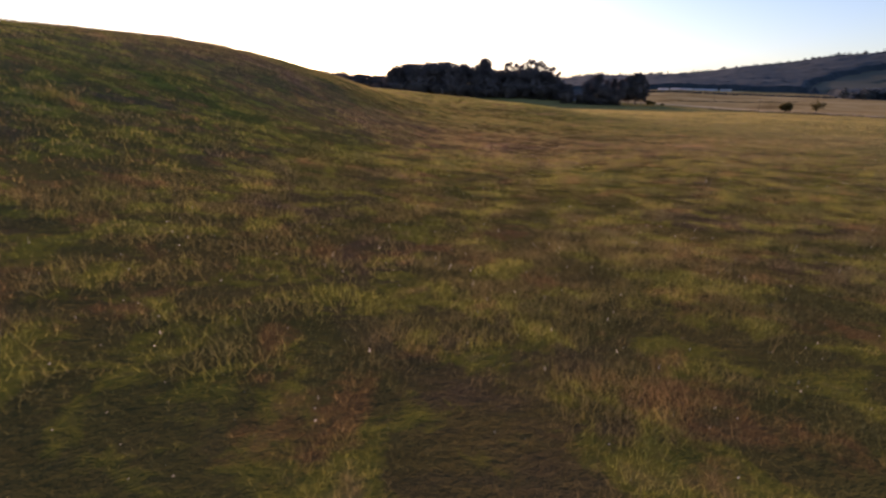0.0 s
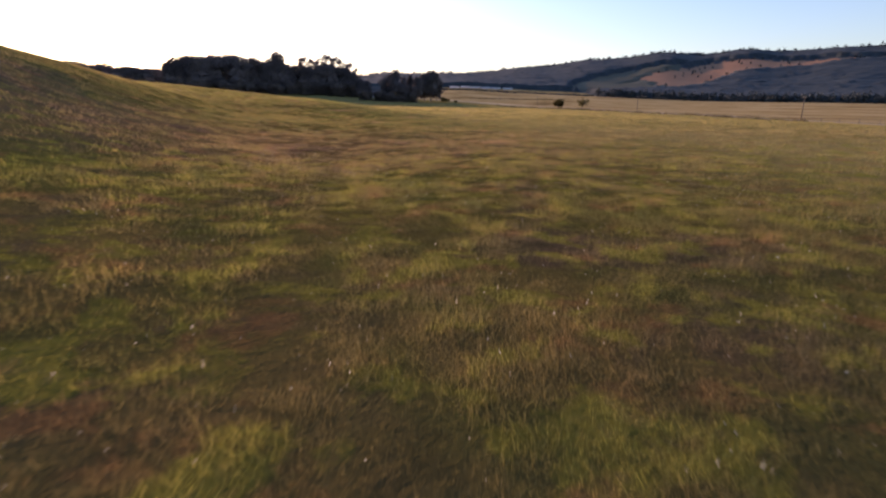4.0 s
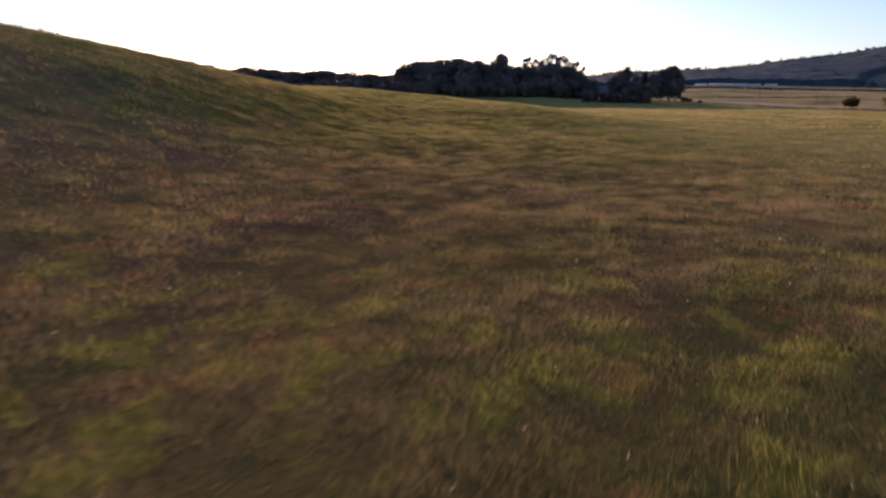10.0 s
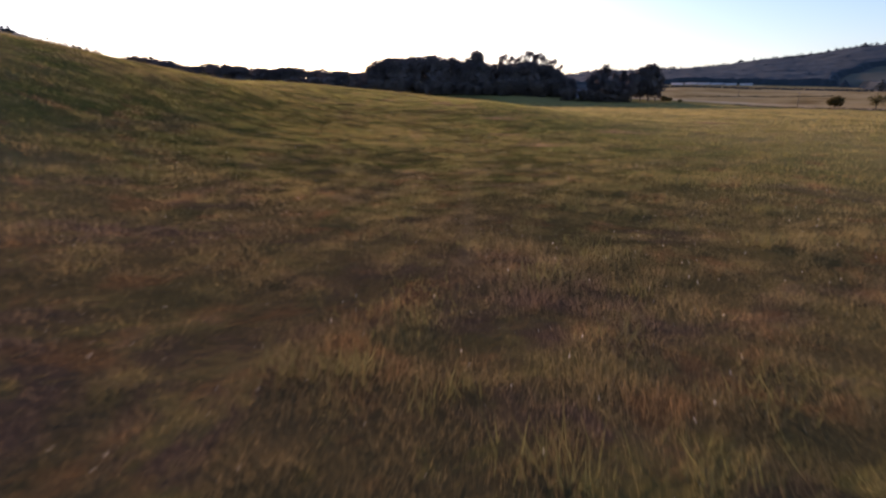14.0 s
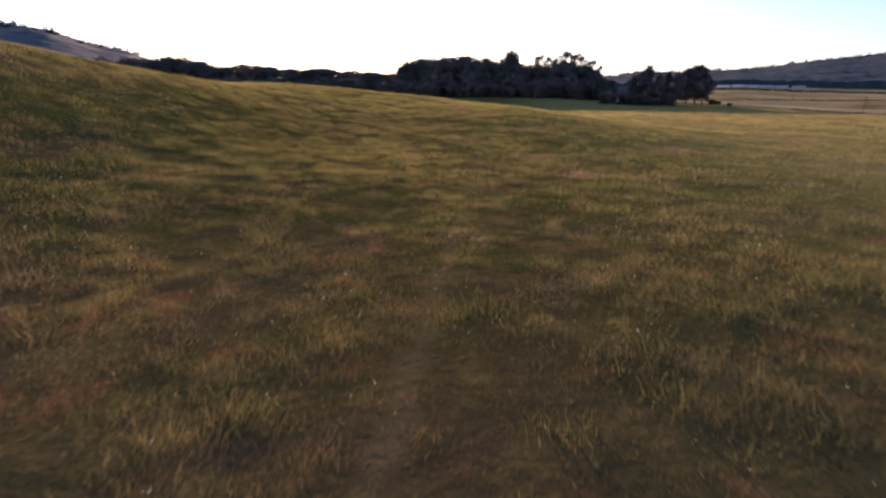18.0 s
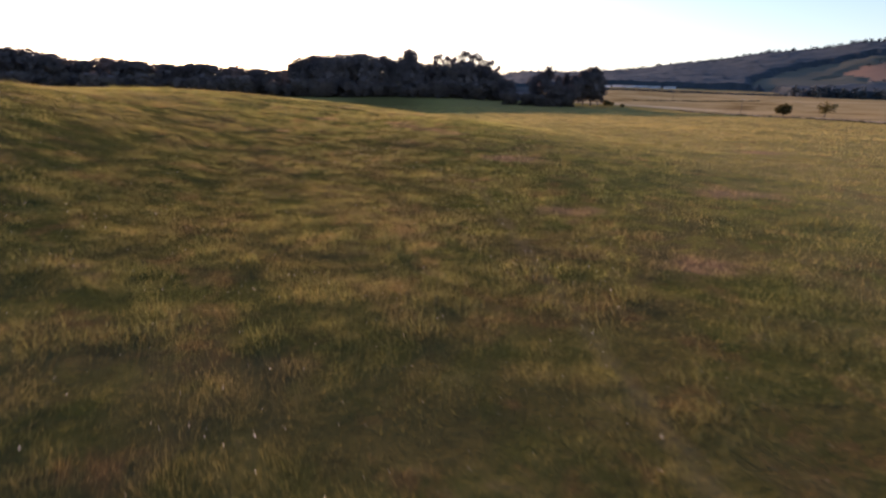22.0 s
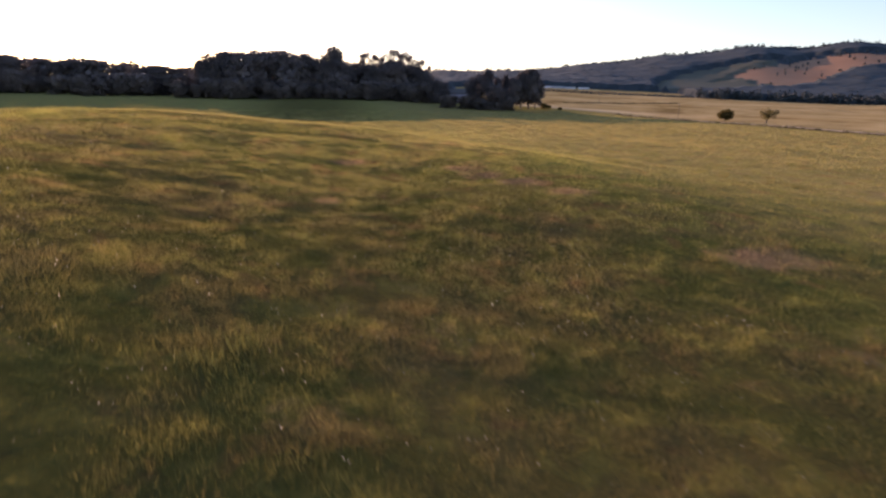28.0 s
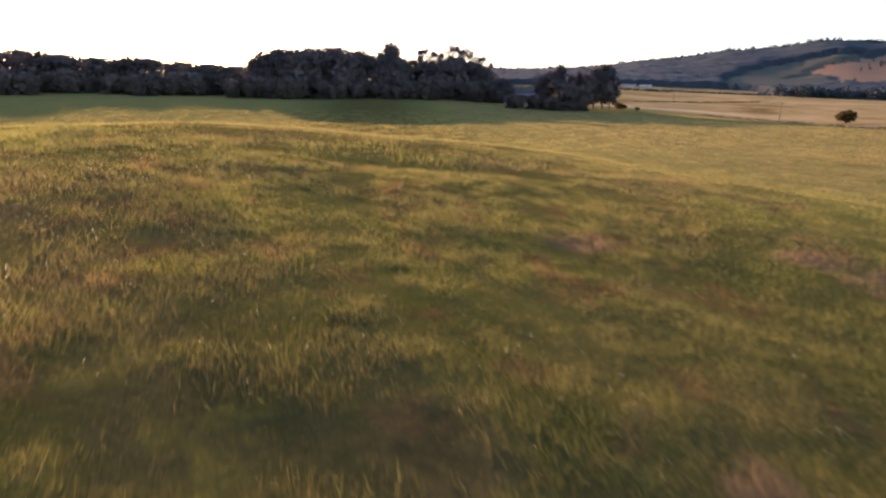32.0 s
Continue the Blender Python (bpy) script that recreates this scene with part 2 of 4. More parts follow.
def blade_material(name, dry, rank=None):
    k = Nodes(name)
    pos, c, _ = meadow_colour(k)
    rnd = k.t.nodes.new("ShaderNodeNewGeometry").outputs["Random Per Island"]
    if rank:
        c = k.mix(0.7, c, rank)
    c = k.mix(k.ramp(rnd, (0.35, (0, 0, 0)), (1.0, (dry, dry, dry))), c, STRAW)
    c = k.value(c, val=k.math("MULTIPLY_ADD", rnd, 0.16, 1.12))
    geo = k.t.nodes.new("ShaderNodeNewGeometry")
    soft = k.t.nodes.new("ShaderNodeVectorMath")
    soft.operation = "MULTIPLY_ADD"
    k.t.links.new(geo.outputs["Normal"], soft.inputs[0])
    soft.inputs[1].default_value, soft.inputs[2].default_value = (0.5, 0.5, 0.5), (0.0, 0.0, 0.5)
    unit = k.t.nodes.new("ShaderNodeVectorMath")
    unit.operation = "NORMALIZE"
    k.t.links.new(soft.outputs[0], unit.inputs[0])
    d = k.add("ShaderNodeBsdfPrincipled", Base_Color=c, Roughness=0.62, Normal=unit.outputs[0])
    d.inputs["Specular IOR Level"].default_value = 0.2
    t = k.add("ShaderNodeBsdfTranslucent", Color=k.value(c, val=1.1))
    m = k.add("ShaderNodeMixShader", Fac=0.62)
    k.t.links.new(d.outputs[0], m.inputs[1]), k.t.links.new(t.outputs[0], m.inputs[2])
    return k.finish(m.outputs[0])


def leaf_material(name, dark, light, trans=0.42, heart=0.0):
    k = Nodes(name)
    rnd = k.t.nodes.new("ShaderNodeNewGeometry").outputs["Random Per Island"]
    obj = k.t.nodes.new("ShaderNodeObjectInfo").outputs["Random"]
    c = k.mix(rnd, dark, light)
    c = k.value(c, val=k.math("MULTIPLY_ADD", obj, 0.5, 0.75))
    d = k.add("ShaderNodeBsdfPrincipled", Base_Color=c, Roughness=0.75)
    if heart:
        def vec(op, a, b=None, e=None):
            n = k.t.nodes.new("ShaderNodeVectorMath")
            n.operation = op
            for i, v in enumerate((a, b, e)):
                if v is not None:
                    k.put(n.inputs[i], v)
            return n.outputs[0]
        turn = k.t.nodes.new("ShaderNodeVectorTransform")
        turn.vector_type, turn.convert_from, turn.convert_to = "VECTOR", "OBJECT", "WORLD"
        away = vec("SUBTRACT", k.t.nodes.new("ShaderNodeTexCoord").outputs["Object"], (0.0, 0.0, heart))
        k.t.links.new(away, turn.inputs[0])
        own = k.t.nodes.new("ShaderNodeNewGeometry").outputs["Normal"]
        k.put(d.inputs["Normal"], vec("NORMALIZE", vec("MULTIPLY_ADD", own, (0.5, 0.5, 0.5), vec("NORMALIZE", turn.outputs[0]))))
    d.inputs["Specular IOR Level"].default_value = 0.12
    t = k.add("ShaderNodeBsdfTranslucent", Color=k.value(c, val=1.2))
    m = k.add("ShaderNodeMixShader", Fac=trans)
    k.t.links.new(d.outputs[0], m.inputs[1]), k.t.links.new(t.outputs[0], m.inputs[2])
    return k.finish(m.outputs[0])


def rough_material(name, a, b, scale=3.0, rough=0.85, relief=0.02):
    k = Nodes(name)
    pos = k.t.nodes.new("ShaderNodeTexCoord").outputs["Object"]
    n = k.noise(pos, scale, 5, 0.65)
    g = k.noise(pos, scale * 9, 3, 0.6)
    c = k.mix(n, a, b)
    c = k.value(c, val=k.math("MULTIPLY_ADD", g, 0.5, 0.75))
    p = k.add("ShaderNodeBsdfPrincipled", Base_Color=c, Roughness=rough, Normal=k.bump(k.math("ADD", n, g), 0.6, relief))
    p.inputs["Specular IOR Level"].default_value = 0.2
    return k.finish(p.outputs[0])


def polythene_material():
    k = Nodes("polythene_skin")
    pos = k.t.nodes.new("ShaderNodeTexCoord").outputs["Object"]
    c = k.mix(k.noise(pos, 0.8, 4), (0.72, 0.73, 0.74), (0.84, 0.84, 0.83))
    d = k.add("ShaderNodeBsdfPrincipled", Base_Color=c, Roughness=0.35)
    t = k.add("ShaderNodeBsdfTranslucent", Color=c)
    m = k.add("ShaderNodeMixShader", Fac=0.6)
    k.t.links.new(d.outputs[0], m.inputs[1]), k.t.links.new(t.outputs[0], m.inputs[2])
    return k.finish(m.outputs[0])


def glass_material():
    k = Nodes("window_glass")
    p = k.add("ShaderNodeBsdfPrincipled", Base_Color=(0.02, 0.025, 0.03), Roughness=0.08)
    return k.finish(p.outputs[0])


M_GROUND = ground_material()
M_BLADE = blade_material("grass_blades", 0.2)
M_STALK = blade_material("dry_stalks", 0.6)
M_SEED = leaf_material("pale_seed_down", (0.34, 0.30, 0.23), (0.60, 0.56, 0.48), 0.5)
M_RANK = blade_material("rank_grass_blades", 0.06, (0.070, 0.080, 0.026))
# haze put into the grove's leaf colours: paler and mauver than green foliage
M_EUC = leaf_material("eucalyptus_hazed_leaves", (0.125, 0.102, 0.098), (0.19, 0.158, 0.148), 0.08, 12.0)
M_BROAD = leaf_material("broad_hazed_leaves", (0.120, 0.098, 0.092), (0.18, 0.150, 0.138), 0.08, 7.0)
M_CYP = leaf_material("cypress_hazed_leaves", (0.105, 0.088, 0.088), (0.16, 0.134, 0.132), 0.06, 7.0)
M_BUSH = leaf_material("bush_leaves", (0.085, 0.070, 0.022), (0.17, 0.135, 0.050))
# distance haze put into the leaf colour: bluer than near foliage
M_WOOD = leaf_material("far_wood_hazed_leaves", (0.050, 0.064, 0.070), (0.068, 0.085, 0.090), 0.02)
M_SCRUB = leaf_material("slope_scrub_leaves", (0.10, 0.10, 0.068), (0.15, 0.145, 0.095), 0.05)
M_VERGE = leaf_material("verge_growth_leaves", (0.075, 0.062, 0.030), (0.13, 0.105, 0.055), 0.2)
M_BARK = rough_material("bark", (0.13, 0.10, 0.075), (0.26, 0.21, 0.16), 2.0, 0.9, 0.05)
M_DIRT = rough_material("dirt_road", (0.31, 0.225, 0.135), (0.42, 0.32, 0.205), 0.4, 0.95, 0.03)
M_POST = rough_material("weathered_wood", (0.12, 0.09, 0.065), (0.24, 0.19, 0.14), 4.0, 0.9, 0.01)
M_WHITE = rough_material("white_paint", (0.70, 0.69, 0.68), (0.80, 0.79, 0.78), 1.0, 0.6, 0.005)
M_WALL = rough_material("lilac_plaster", (0.30, 0.27, 0.33), (0.38, 0.35, 0.41), 1.0, 0.85, 0.01)
M_ROOF = rough_material("grey_roof", (0.085, 0.078, 0.074), (0.15, 0.135, 0.125), 2.0, 0.95, 0.02)
M_WIRE = rough_material("wire", (0.05, 0.05, 0.05), (0.10, 0.10, 0.10), 3.0, 0.5, 0.0)
M_GLASS = glass_material()
M_POLY = polythene_material()


# ---- shapes ----
def mesh_of(name, verts, faces, mat, smooth=False):
    me = bpy.data.meshes.new(name)
    me.from_pydata([tuple(v) for v in verts], [], [tuple(f) for f in faces])
    me.materials.append(mat)
    if smooth:
        me.polygons.foreach_set("use_smooth", [True] * len(me.polygons))
    me.update()
    return me


def mesh_arrays(name, verts, loops, size, mat):
    """A mesh from arrays: faces of one size."""
    me = bpy.data.meshes.new(name)
    n = len(loops) // size
    me.vertices.add(len(verts))
    me.vertices.foreach_set("co", np.asarray(verts, dtype=np.float32).ravel())
    me.loops.add(len(loops))
    me.loops.foreach_set("vertex_index", np.asarray(loops, dtype=np.int32))
    me.polygons.add(n)
    me.polygons.foreach_set("loop_start", np.arange(0, n * size, size, dtype=np.int32))
    me.materials.append(mat)
    me.update(calc_edges=True)
    return me


def part(name, me, parent, label="", m=None):
    ob = new(name, me)
    ob.parent = parent
    if m is not None:
        ob.matrix_basis = m
    if label:
        ob["label"] = label
    return ob


def part_bm(name, bm, mat, parent, label="", m=None):
    me = bpy.data.meshes.new(name)
    bm.to_mesh(me)
    bm.free()
    me.materials.append(mat)
    return part(name, me, parent, label, m)


def box_bm(sx, sy, sz, at=(0, 0, 0), bevel=0.0):
    bm = bmesh.new()
    bmesh.ops.create_cube(bm, size=1, matrix=Matrix.Translation(at) @ Matrix.Diagonal((sx, sy, sz, 1)))
    if bevel:
        bmesh.ops.bevel(bm, geom=bm.edges[:], offset=bevel, segments=2, affect="EDGES")
    return bm


def tube(points, radii, sides=8):
    """Verts and faces of a tapered, closed tube along points."""
    vs, fs = [], []
    pts = [Vector(p) for p in points]
    for i, (p, r) in enumerate(zip(pts, radii)):
        d = (pts[min(i + 1, len(pts) - 1)] - pts[max(i - 1, 0)]).normalized()
        a = d.orthogonal().normalized()
        b = d.cross(a)
        for s in range(sides):
            w = 2 * math.pi * s / sides
            vs.append(p + r * (math.cos(w) * a + math.sin(w) * b))
    for i in range(len(pts) - 1):
        for s in range(sides):
            n = (s + 1) % sides
            fs.append((i * sides + s, i * sides + n, (i + 1) * sides + n, (i + 1) * sides + s))
    fs.append(tuple(range(sides))[::-1])
    fs.append(tuple(range((len(pts) - 1) * sides, len(pts) * sides)))
    return vs, fs


def tubes(name, lines, mat, sides=8):
    vs, fs = [], []
    for pts, rad in lines:
        v, f = tube(pts, rad, sides)
        fs += [tuple(i + len(vs) for i in q) for q in f]
        vs += v
    return mesh_of(name, vs, fs, mat, True)


# ---- the lie of the land ----
HILLS = ((6.19, -33.22, 30.46, 13.14, 91.78, -0.06), (13.84, -97.00, 142.64, 19.27, 47.93, 0.33), (3.29, 4.98, 145.32, 14.76, 26.24, 0.26), (8.20, -59.43, 54.83, 46.73, 19.51, -1.80),
         (4.32, -48.64, 150.35, 43.22, 17.09, 0.57), (4.15, -80.04, 87.52, 35.23, 19.85, 0.36))
CREST_AZ = (-95, -60, -50, -46, -43, -40.4, -37, -33, -10, 5, 11, 14.7, 18.7, 24, 27, 30, 34.6, 40, 43.5, 47, 50, 52, 56, 70, 100)
CREST_EL = (6.0, 6.1, 5.6, 5.0, 4.55, 3.9, 3.1, 1.5, 0.6, 1.2, 1.9, 1.95, 2.0, 2.5, 2.85, 3.15, 3.6, 3.95, 3.8, 4.0, 3.9, 3.75, 4.1, 3.6, 2.5)
EYE_X, EYE_Y = 0.0, 60.0


def smooth(a):
    a = np.clip(a, 0, 1)
    return a * a * (3 - 2 * a)


_lattice = np.random.default_rng(5).random((8, 256, 256))


def lumps(x, y, cell, layer):
    """Smooth random swells between -1 and 1, one to a cell."""
    u, v = np.asarray(x, float) / cell, np.asarray(y, float) / cell
    i, j = np.floor(u).astype(int), np.floor(v).astype(int)
    fu, fv = smooth(u - i), smooth(v - j)
    t = _lattice[layer]
    i, j, i1, j1 = i % 256, j % 256, (i + 1) % 256, (j + 1) % 256
    low, high = t[i, j] * (1 - fu) + t[i1, j] * fu, t[i, j1] * (1 - fu) + t[i1, j1] * fu
    return 2 * (low * (1 - fv) + high * fv) - 1


def hummocks(x, y):
    c, d = 0.8 * x + 0.6 * y, 0.8 * y - 0.6 * x
    return 0.06 * lumps(x, y, 3.4, 0) + 0.08 * lumps(c, d, 6.1, 1) + 0.14 * lumps(d, x, 14.0, 2) + 0.30 * lumps(x, c, 37.0, 3)


def land(x, y):
    """Height of the ground."""
    x, y = np.asarray(x, float), np.asarray(y, float)
    z = 0 * x
    for a, xc, yc, s1, s2, r in HILLS:
        c, s = math.cos(r), math.sin(r)
        u, v = (x - xc) * c + (y - yc) * s, -(x - xc) * s + (y - yc) * c
        z = z + a * np.exp(-0.5 * ((u / s1) ** 2 + (v / s2) ** 2))
    vr, va = np.hypot(x + 6.6, y - 95.8), np.degrees(np.arctan2(x + 6.6, y - 95.8))
    z = z + np.interp(va, (-120, -60, -12, 0, 8, 14, 20, 30, 120), (3, 4, 6, 6, 4.8, 3.2, 2.0, 0, 0)) * smooth((vr - 205) / 115)
    near = smooth((700 - np.hypot(x, y - 100)) / 400)
    z = z + hummocks(x, y) * (0.25 + 0.75 * smooth((420 - y) / 120)) * near
    z = z - smooth((x - 40) / 90) * smooth((420 - y) / 100)
    dx, dy = x - EYE_X, y - EYE_Y
    r, az = np.hypot(dx, dy), np.degrees(np.arctan2(dx, dy))
    rise = np.interp(az, (-180, -90, -40, 0, 20, 45, 70, 180), (3, 8, 10, 8, 14, 3, 2, 2))
    z = z + rise * smooth((r - 280) / 420)
    far = az < -20
    r0, r1 = np.where(far, 330.0, 640.0), np.where(far, 640.0, 1150.0)
    crest = r1 * np.tan(np.radians(np.interp(az, CREST_AZ, CREST_EL))) + 6
    spur = 1 + 0.035 * np.sin(az * 0.9 + 0.004 * r) * smooth((r - r0) / 200)
    t = np.clip((r - r0) / (r1 - r0), 0, 1)
    z = z + np.maximum(crest - rise, 0) * (smooth(t) * 0.5 + 0.5 * t ** 1.3) * np.where(t < 1, spur, 1.0) * np.where(np.abs(az) > 100, 0.4, 1)
    z = np.where(r > r1, z - 0.02 * (r - r1), z)
    return z


def height(x, y):
    return float(land(np.array([x]), np.array([y]))[0])


def spread(lo, hi, step, end_lo, end_hi, grow):
    a = list(np.arange(lo, hi + 1e-6, step))
    s = step
    while a[-1] < end_hi:
        s = min(s * grow, 160)
        a.append(a[-1] + s)
    s = step
    while a[0] > end_lo:
        s = min(s * grow, 160)
        a.insert(0, a[0] - s)
    return np.array(a)


gx = spread(-110, 165, 1.8, -3600, 3600, 1.05)
gy = spread(-30, 260, 1.8, -1500, 3600, 1.045)
X, Y = np.meshgrid(gx, gy)
Z = land(X, Y)
nx, ny = len(gx), len(gy)
i0 = (np.arange(ny - 1)[:, None] * nx + np.arange(nx - 1)[None, :]).ravel()
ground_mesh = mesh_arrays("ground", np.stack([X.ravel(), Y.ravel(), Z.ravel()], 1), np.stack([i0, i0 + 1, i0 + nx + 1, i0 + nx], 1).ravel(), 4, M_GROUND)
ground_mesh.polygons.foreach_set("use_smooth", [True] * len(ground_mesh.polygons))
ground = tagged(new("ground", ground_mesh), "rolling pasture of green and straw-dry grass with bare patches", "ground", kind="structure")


def ribbon(name, line, width, lift, mat, cells=3):
    """A strip of road that lies on the land."""
    vs, fs = [], []
    dense = []
    for (ax, ay), (bx, by) in zip(line, line[1:]):
        n = max(2, int(math.hypot(bx - ax, by - ay) / 3))
        dense += [(ax + (bx - ax) * i / n, ay + (by - ay) * i / n) for i in range(n)]
    dense.append(line[-1])
    for i, (x, y) in enumerate(dense):
        px, py = dense[max(i - 1, 0)]
        qx, qy = dense[min(i + 1, len(dense) - 1)]
        l = math.hypot(qx - px, qy - py)
        ux, uy = (qy - py) / l, -(qx - px) / l
        for c in range(cells + 1):
            o = width * (c / cells - 0.5) * (1 + 0.12 * math.sin(i * 0.9 + c))
            vs.append((x + ux * o, y + uy * o, height(x + ux * o, y + uy * o) + (lift if 0 < c < cells else 0.0)))
    m = cells + 1
    for i in range(len(dense) - 1):
        for c in range(cells):
            fs.append((i * m + c, i * m + c + 1, (i + 1) * m + c + 1, (i + 1) * m + c))
    return new(name, mesh_of(name, vs, fs, mat, True))


ROAD = [(128, -40), (134, 60), (138, 130), (139, 212), (143, 327), (143, 355), (138.5, 368), (130, 378.5), (118, 390), (105, 398), (88, 405)]
road = tagged(ribbon("road", ROAD, 3.2, 0.20, M_DIRT), "pale gravel farm road along the pasture", "road", kind="structure")


# ---- trees ----
def leaf_cloud(seed, lobes, size, flat=0.0):
    """Leaf clumps: small bent quads scattered through ellipsoid lobes (x, y, z, rx, ry, rz, count)."""
    rng = np.random.default_rng(seed)
    cs = []
    grow = []
    for cx, cy, cz, rx, ry, rz, n, *big in lobes:
        grow.append(np.full(n, big[0] if big else 1.0))
        d = rng.normal(size=(n, 3))
        d /= np.linalg.norm(d, axis=1)[:, None]
        rad = rng.uniform(0.25, 1.0, n) ** 0.45
        rad *= 1 + 0.18 * np.sin(5 * d[:, 0] + cx) * np.sin(4 * d[:, 2] + cz) + 0.20 * rng.normal(size=n)
        cs.append(np.array([cx, cy, cz]) + d * rad[:, None] * np.array([rx, ry, rz]))
    c = np.concatenate(cs)
    n = len(c)
    a = rng.normal(size=(n, 3))
    a /= np.linalg.norm(a, axis=1)[:, None]
    b = np.cross(a, rng.normal(size=(n, 3)))
    b /= np.linalg.norm(b, axis=1)[:, None]
    s = (size * rng.uniform(0.5, 1.3, n) * np.concatenate(grow))[:, None]
    k = np.cross(a, b) * s * 0.35
    v = np.stack([c - a * s + k, c - b * s * 0.6, c + a * s + k, c + b * s * 0.6], 1).reshape(-1, 3)
    return v, np.arange(4 * n)


def tree(name, label, seed, lobes, size, leaf, trunk_r, fork, limbs=6):
    """One tree at the origin: trunk, limbs that reach for its lobes, crown."""
    rng = random.Random(seed)
    root = new(name)
    tagged(root, label, "tree")
    top = (rng.uniform(-.4, .4), rng.uniform(-.4, .4), fork)
    part("trunk", tubes("trunk", [([(0, 0, -1.0), (0.1, 0, fork * 0.3), (top[0] * .5, top[1] * .5, fork * 0.65), top], [trunk_r * 1.4, trunk_r, trunk_r * .85, trunk_r * .7])], M_BARK, 9), root)
    for lb in sorted(lobes, key=lambda l: -l[6])[:limbs]:
        e = Vector(lb[:3])
        mid = Vector(top).lerp(e, 0.5) + Vector((rng.uniform(-.6, .6), rng.uniform(-.6, .6), 0.4))
        part("limb", tubes("limb", [([top, mid, e, e + Vector((rng.uniform(-1, 1), rng.uniform(-1, 1), lb[5] * 0.6))], [trunk_r * .55, trunk_r * .4, trunk_r * .22, trunk_r * .08])], M_BARK, 6), root)
    v, l = leaf_cloud(seed, lobes, size)
    part("crown", mesh_arrays("crown", v, l, 4, leaf), root)
    return root


def lobes_dome(seed, h, r, n=14, base=0.25, each=170):
    """Lobes that fill a rounded crown from base to top."""
    rng = random.Random(seed)
    out = []
    for i in range(n):
        w, q = rng.uniform(0, 6.28), math.sqrt(rng.random()) * 0.84
        top = 0.52 + 0.37 * math.sqrt(1 - q * q)
        z = h * (top if i % 3 == 0 else base + (top - base) * ((i * 0.618) % 1.0))
        rr = r * rng.uniform(0.28, 0.42)
        out.append((q * r * math.cos(w), q * r * math.sin(w), z - rr * 0.1, rr, rr, rr * rng.uniform(.7, .95), each))
    out.append((0, 0, h * .88, r * .40, r * .40, h * .09, each))
    for z, q in ((0.22, 0.62), (0.40, 0.66), (0.57, 0.58), (0.73, 0.42)):             # the shaded heart of the crown
        out.append((0, 0, h * (base * (1 - z) + z), r * q, r * q, h * 0.17, int(each * 1.6), 3.2))
    return out


def lobes_ball(seed, h, r, n=26, low=0.12, each=90):
    """Lobes of a round bush that meets the ground."""
    rng = random.Random(seed)
    out = [(0, 0, h * 0.5, r * .7, r * .7, h * .36, each * 4)]
    for i in range(n):
        w, u = rng.uniform(0, 6.28), rng.uniform(-1, 1)
        q = math.sqrt(1 - u * u) * rng.uniform(.6, .8) * r
        rr = r * rng.uniform(.24, .36)
        out.append((q * math.cos(w), q * math.sin(w), h * (low + 0.12 + (0.84 - low - 0.12) * (u + 1) / 2), rr, rr, rr * .9, each))
    return out


def lobes_sparse(seed, h, r, n=15, each=110):
    rng = random.Random(seed)
    out = []
    for i in range(n):
        z = h * rng.uniform(0.42, 0.97)
        q, w = rng.uniform(0.1, 1.0) * (1.15 - 0.5 * z / h), rng.uniform(0, 6.28)
        rr = rng.uniform(1.3, 2.4)
        out.append((q * r * math.cos(w), q * r * math.sin(w), z, rr * 1.2, rr * 1.2, rr, each))
    return out


def lobes_cone(seed, h, r, each=190):
    rng = random.Random(seed)
    out = []
    for i in range(9):
        t = i / 8
        q = r * (1 - t) ** 0.7 * 0.45
        w = rng.uniform(0, 6.28)
        rr = r * (0.72 - 0.42 * t) * rng.uniform(.85, 1.15)
        out.append((q * math.cos(w), q * math.sin(w), h * (0.10 + 0.82 * t), rr, rr, h * 0.13, each))
    return out


KINDS = {
    "dome": [tree("broadleaf_tree", "large rounded tree in the grove, leaves tinted mauve-grey for haze", 10 + i, lobes_dome(10 + i, 24, 9.5, 46, 0.06, 64), 0.52, M_BROAD, 0.55, 6.5) for i in range(3)],
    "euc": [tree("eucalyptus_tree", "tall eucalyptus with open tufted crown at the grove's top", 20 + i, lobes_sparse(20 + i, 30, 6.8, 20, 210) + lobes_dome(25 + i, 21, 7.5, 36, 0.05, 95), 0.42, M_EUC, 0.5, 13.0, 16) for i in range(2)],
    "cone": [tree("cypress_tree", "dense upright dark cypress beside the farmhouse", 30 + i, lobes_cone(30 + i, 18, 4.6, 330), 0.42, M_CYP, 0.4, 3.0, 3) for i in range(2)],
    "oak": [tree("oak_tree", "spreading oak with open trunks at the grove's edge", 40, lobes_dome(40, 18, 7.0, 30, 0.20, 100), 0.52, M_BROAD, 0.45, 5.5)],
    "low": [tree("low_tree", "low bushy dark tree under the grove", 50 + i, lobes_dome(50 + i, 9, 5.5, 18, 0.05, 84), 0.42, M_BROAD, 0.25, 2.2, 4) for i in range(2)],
    "bush": [tree("bush", "round olive-green bush standing alone in the dry field", 60, lobes_ball(60, 4.6, 2.9), 0.26, M_BUSH, 0.14, 0.9, 5),
             tree("bush", "open thin-leaved small tree with dead twigs in the dry field", 61, lobes_ball(61, 4.6, 2.9, 15, 0.30, 30), 0.24, M_BUSH, 0.15, 1.8, 10)],
}
twigs = random.Random(9)
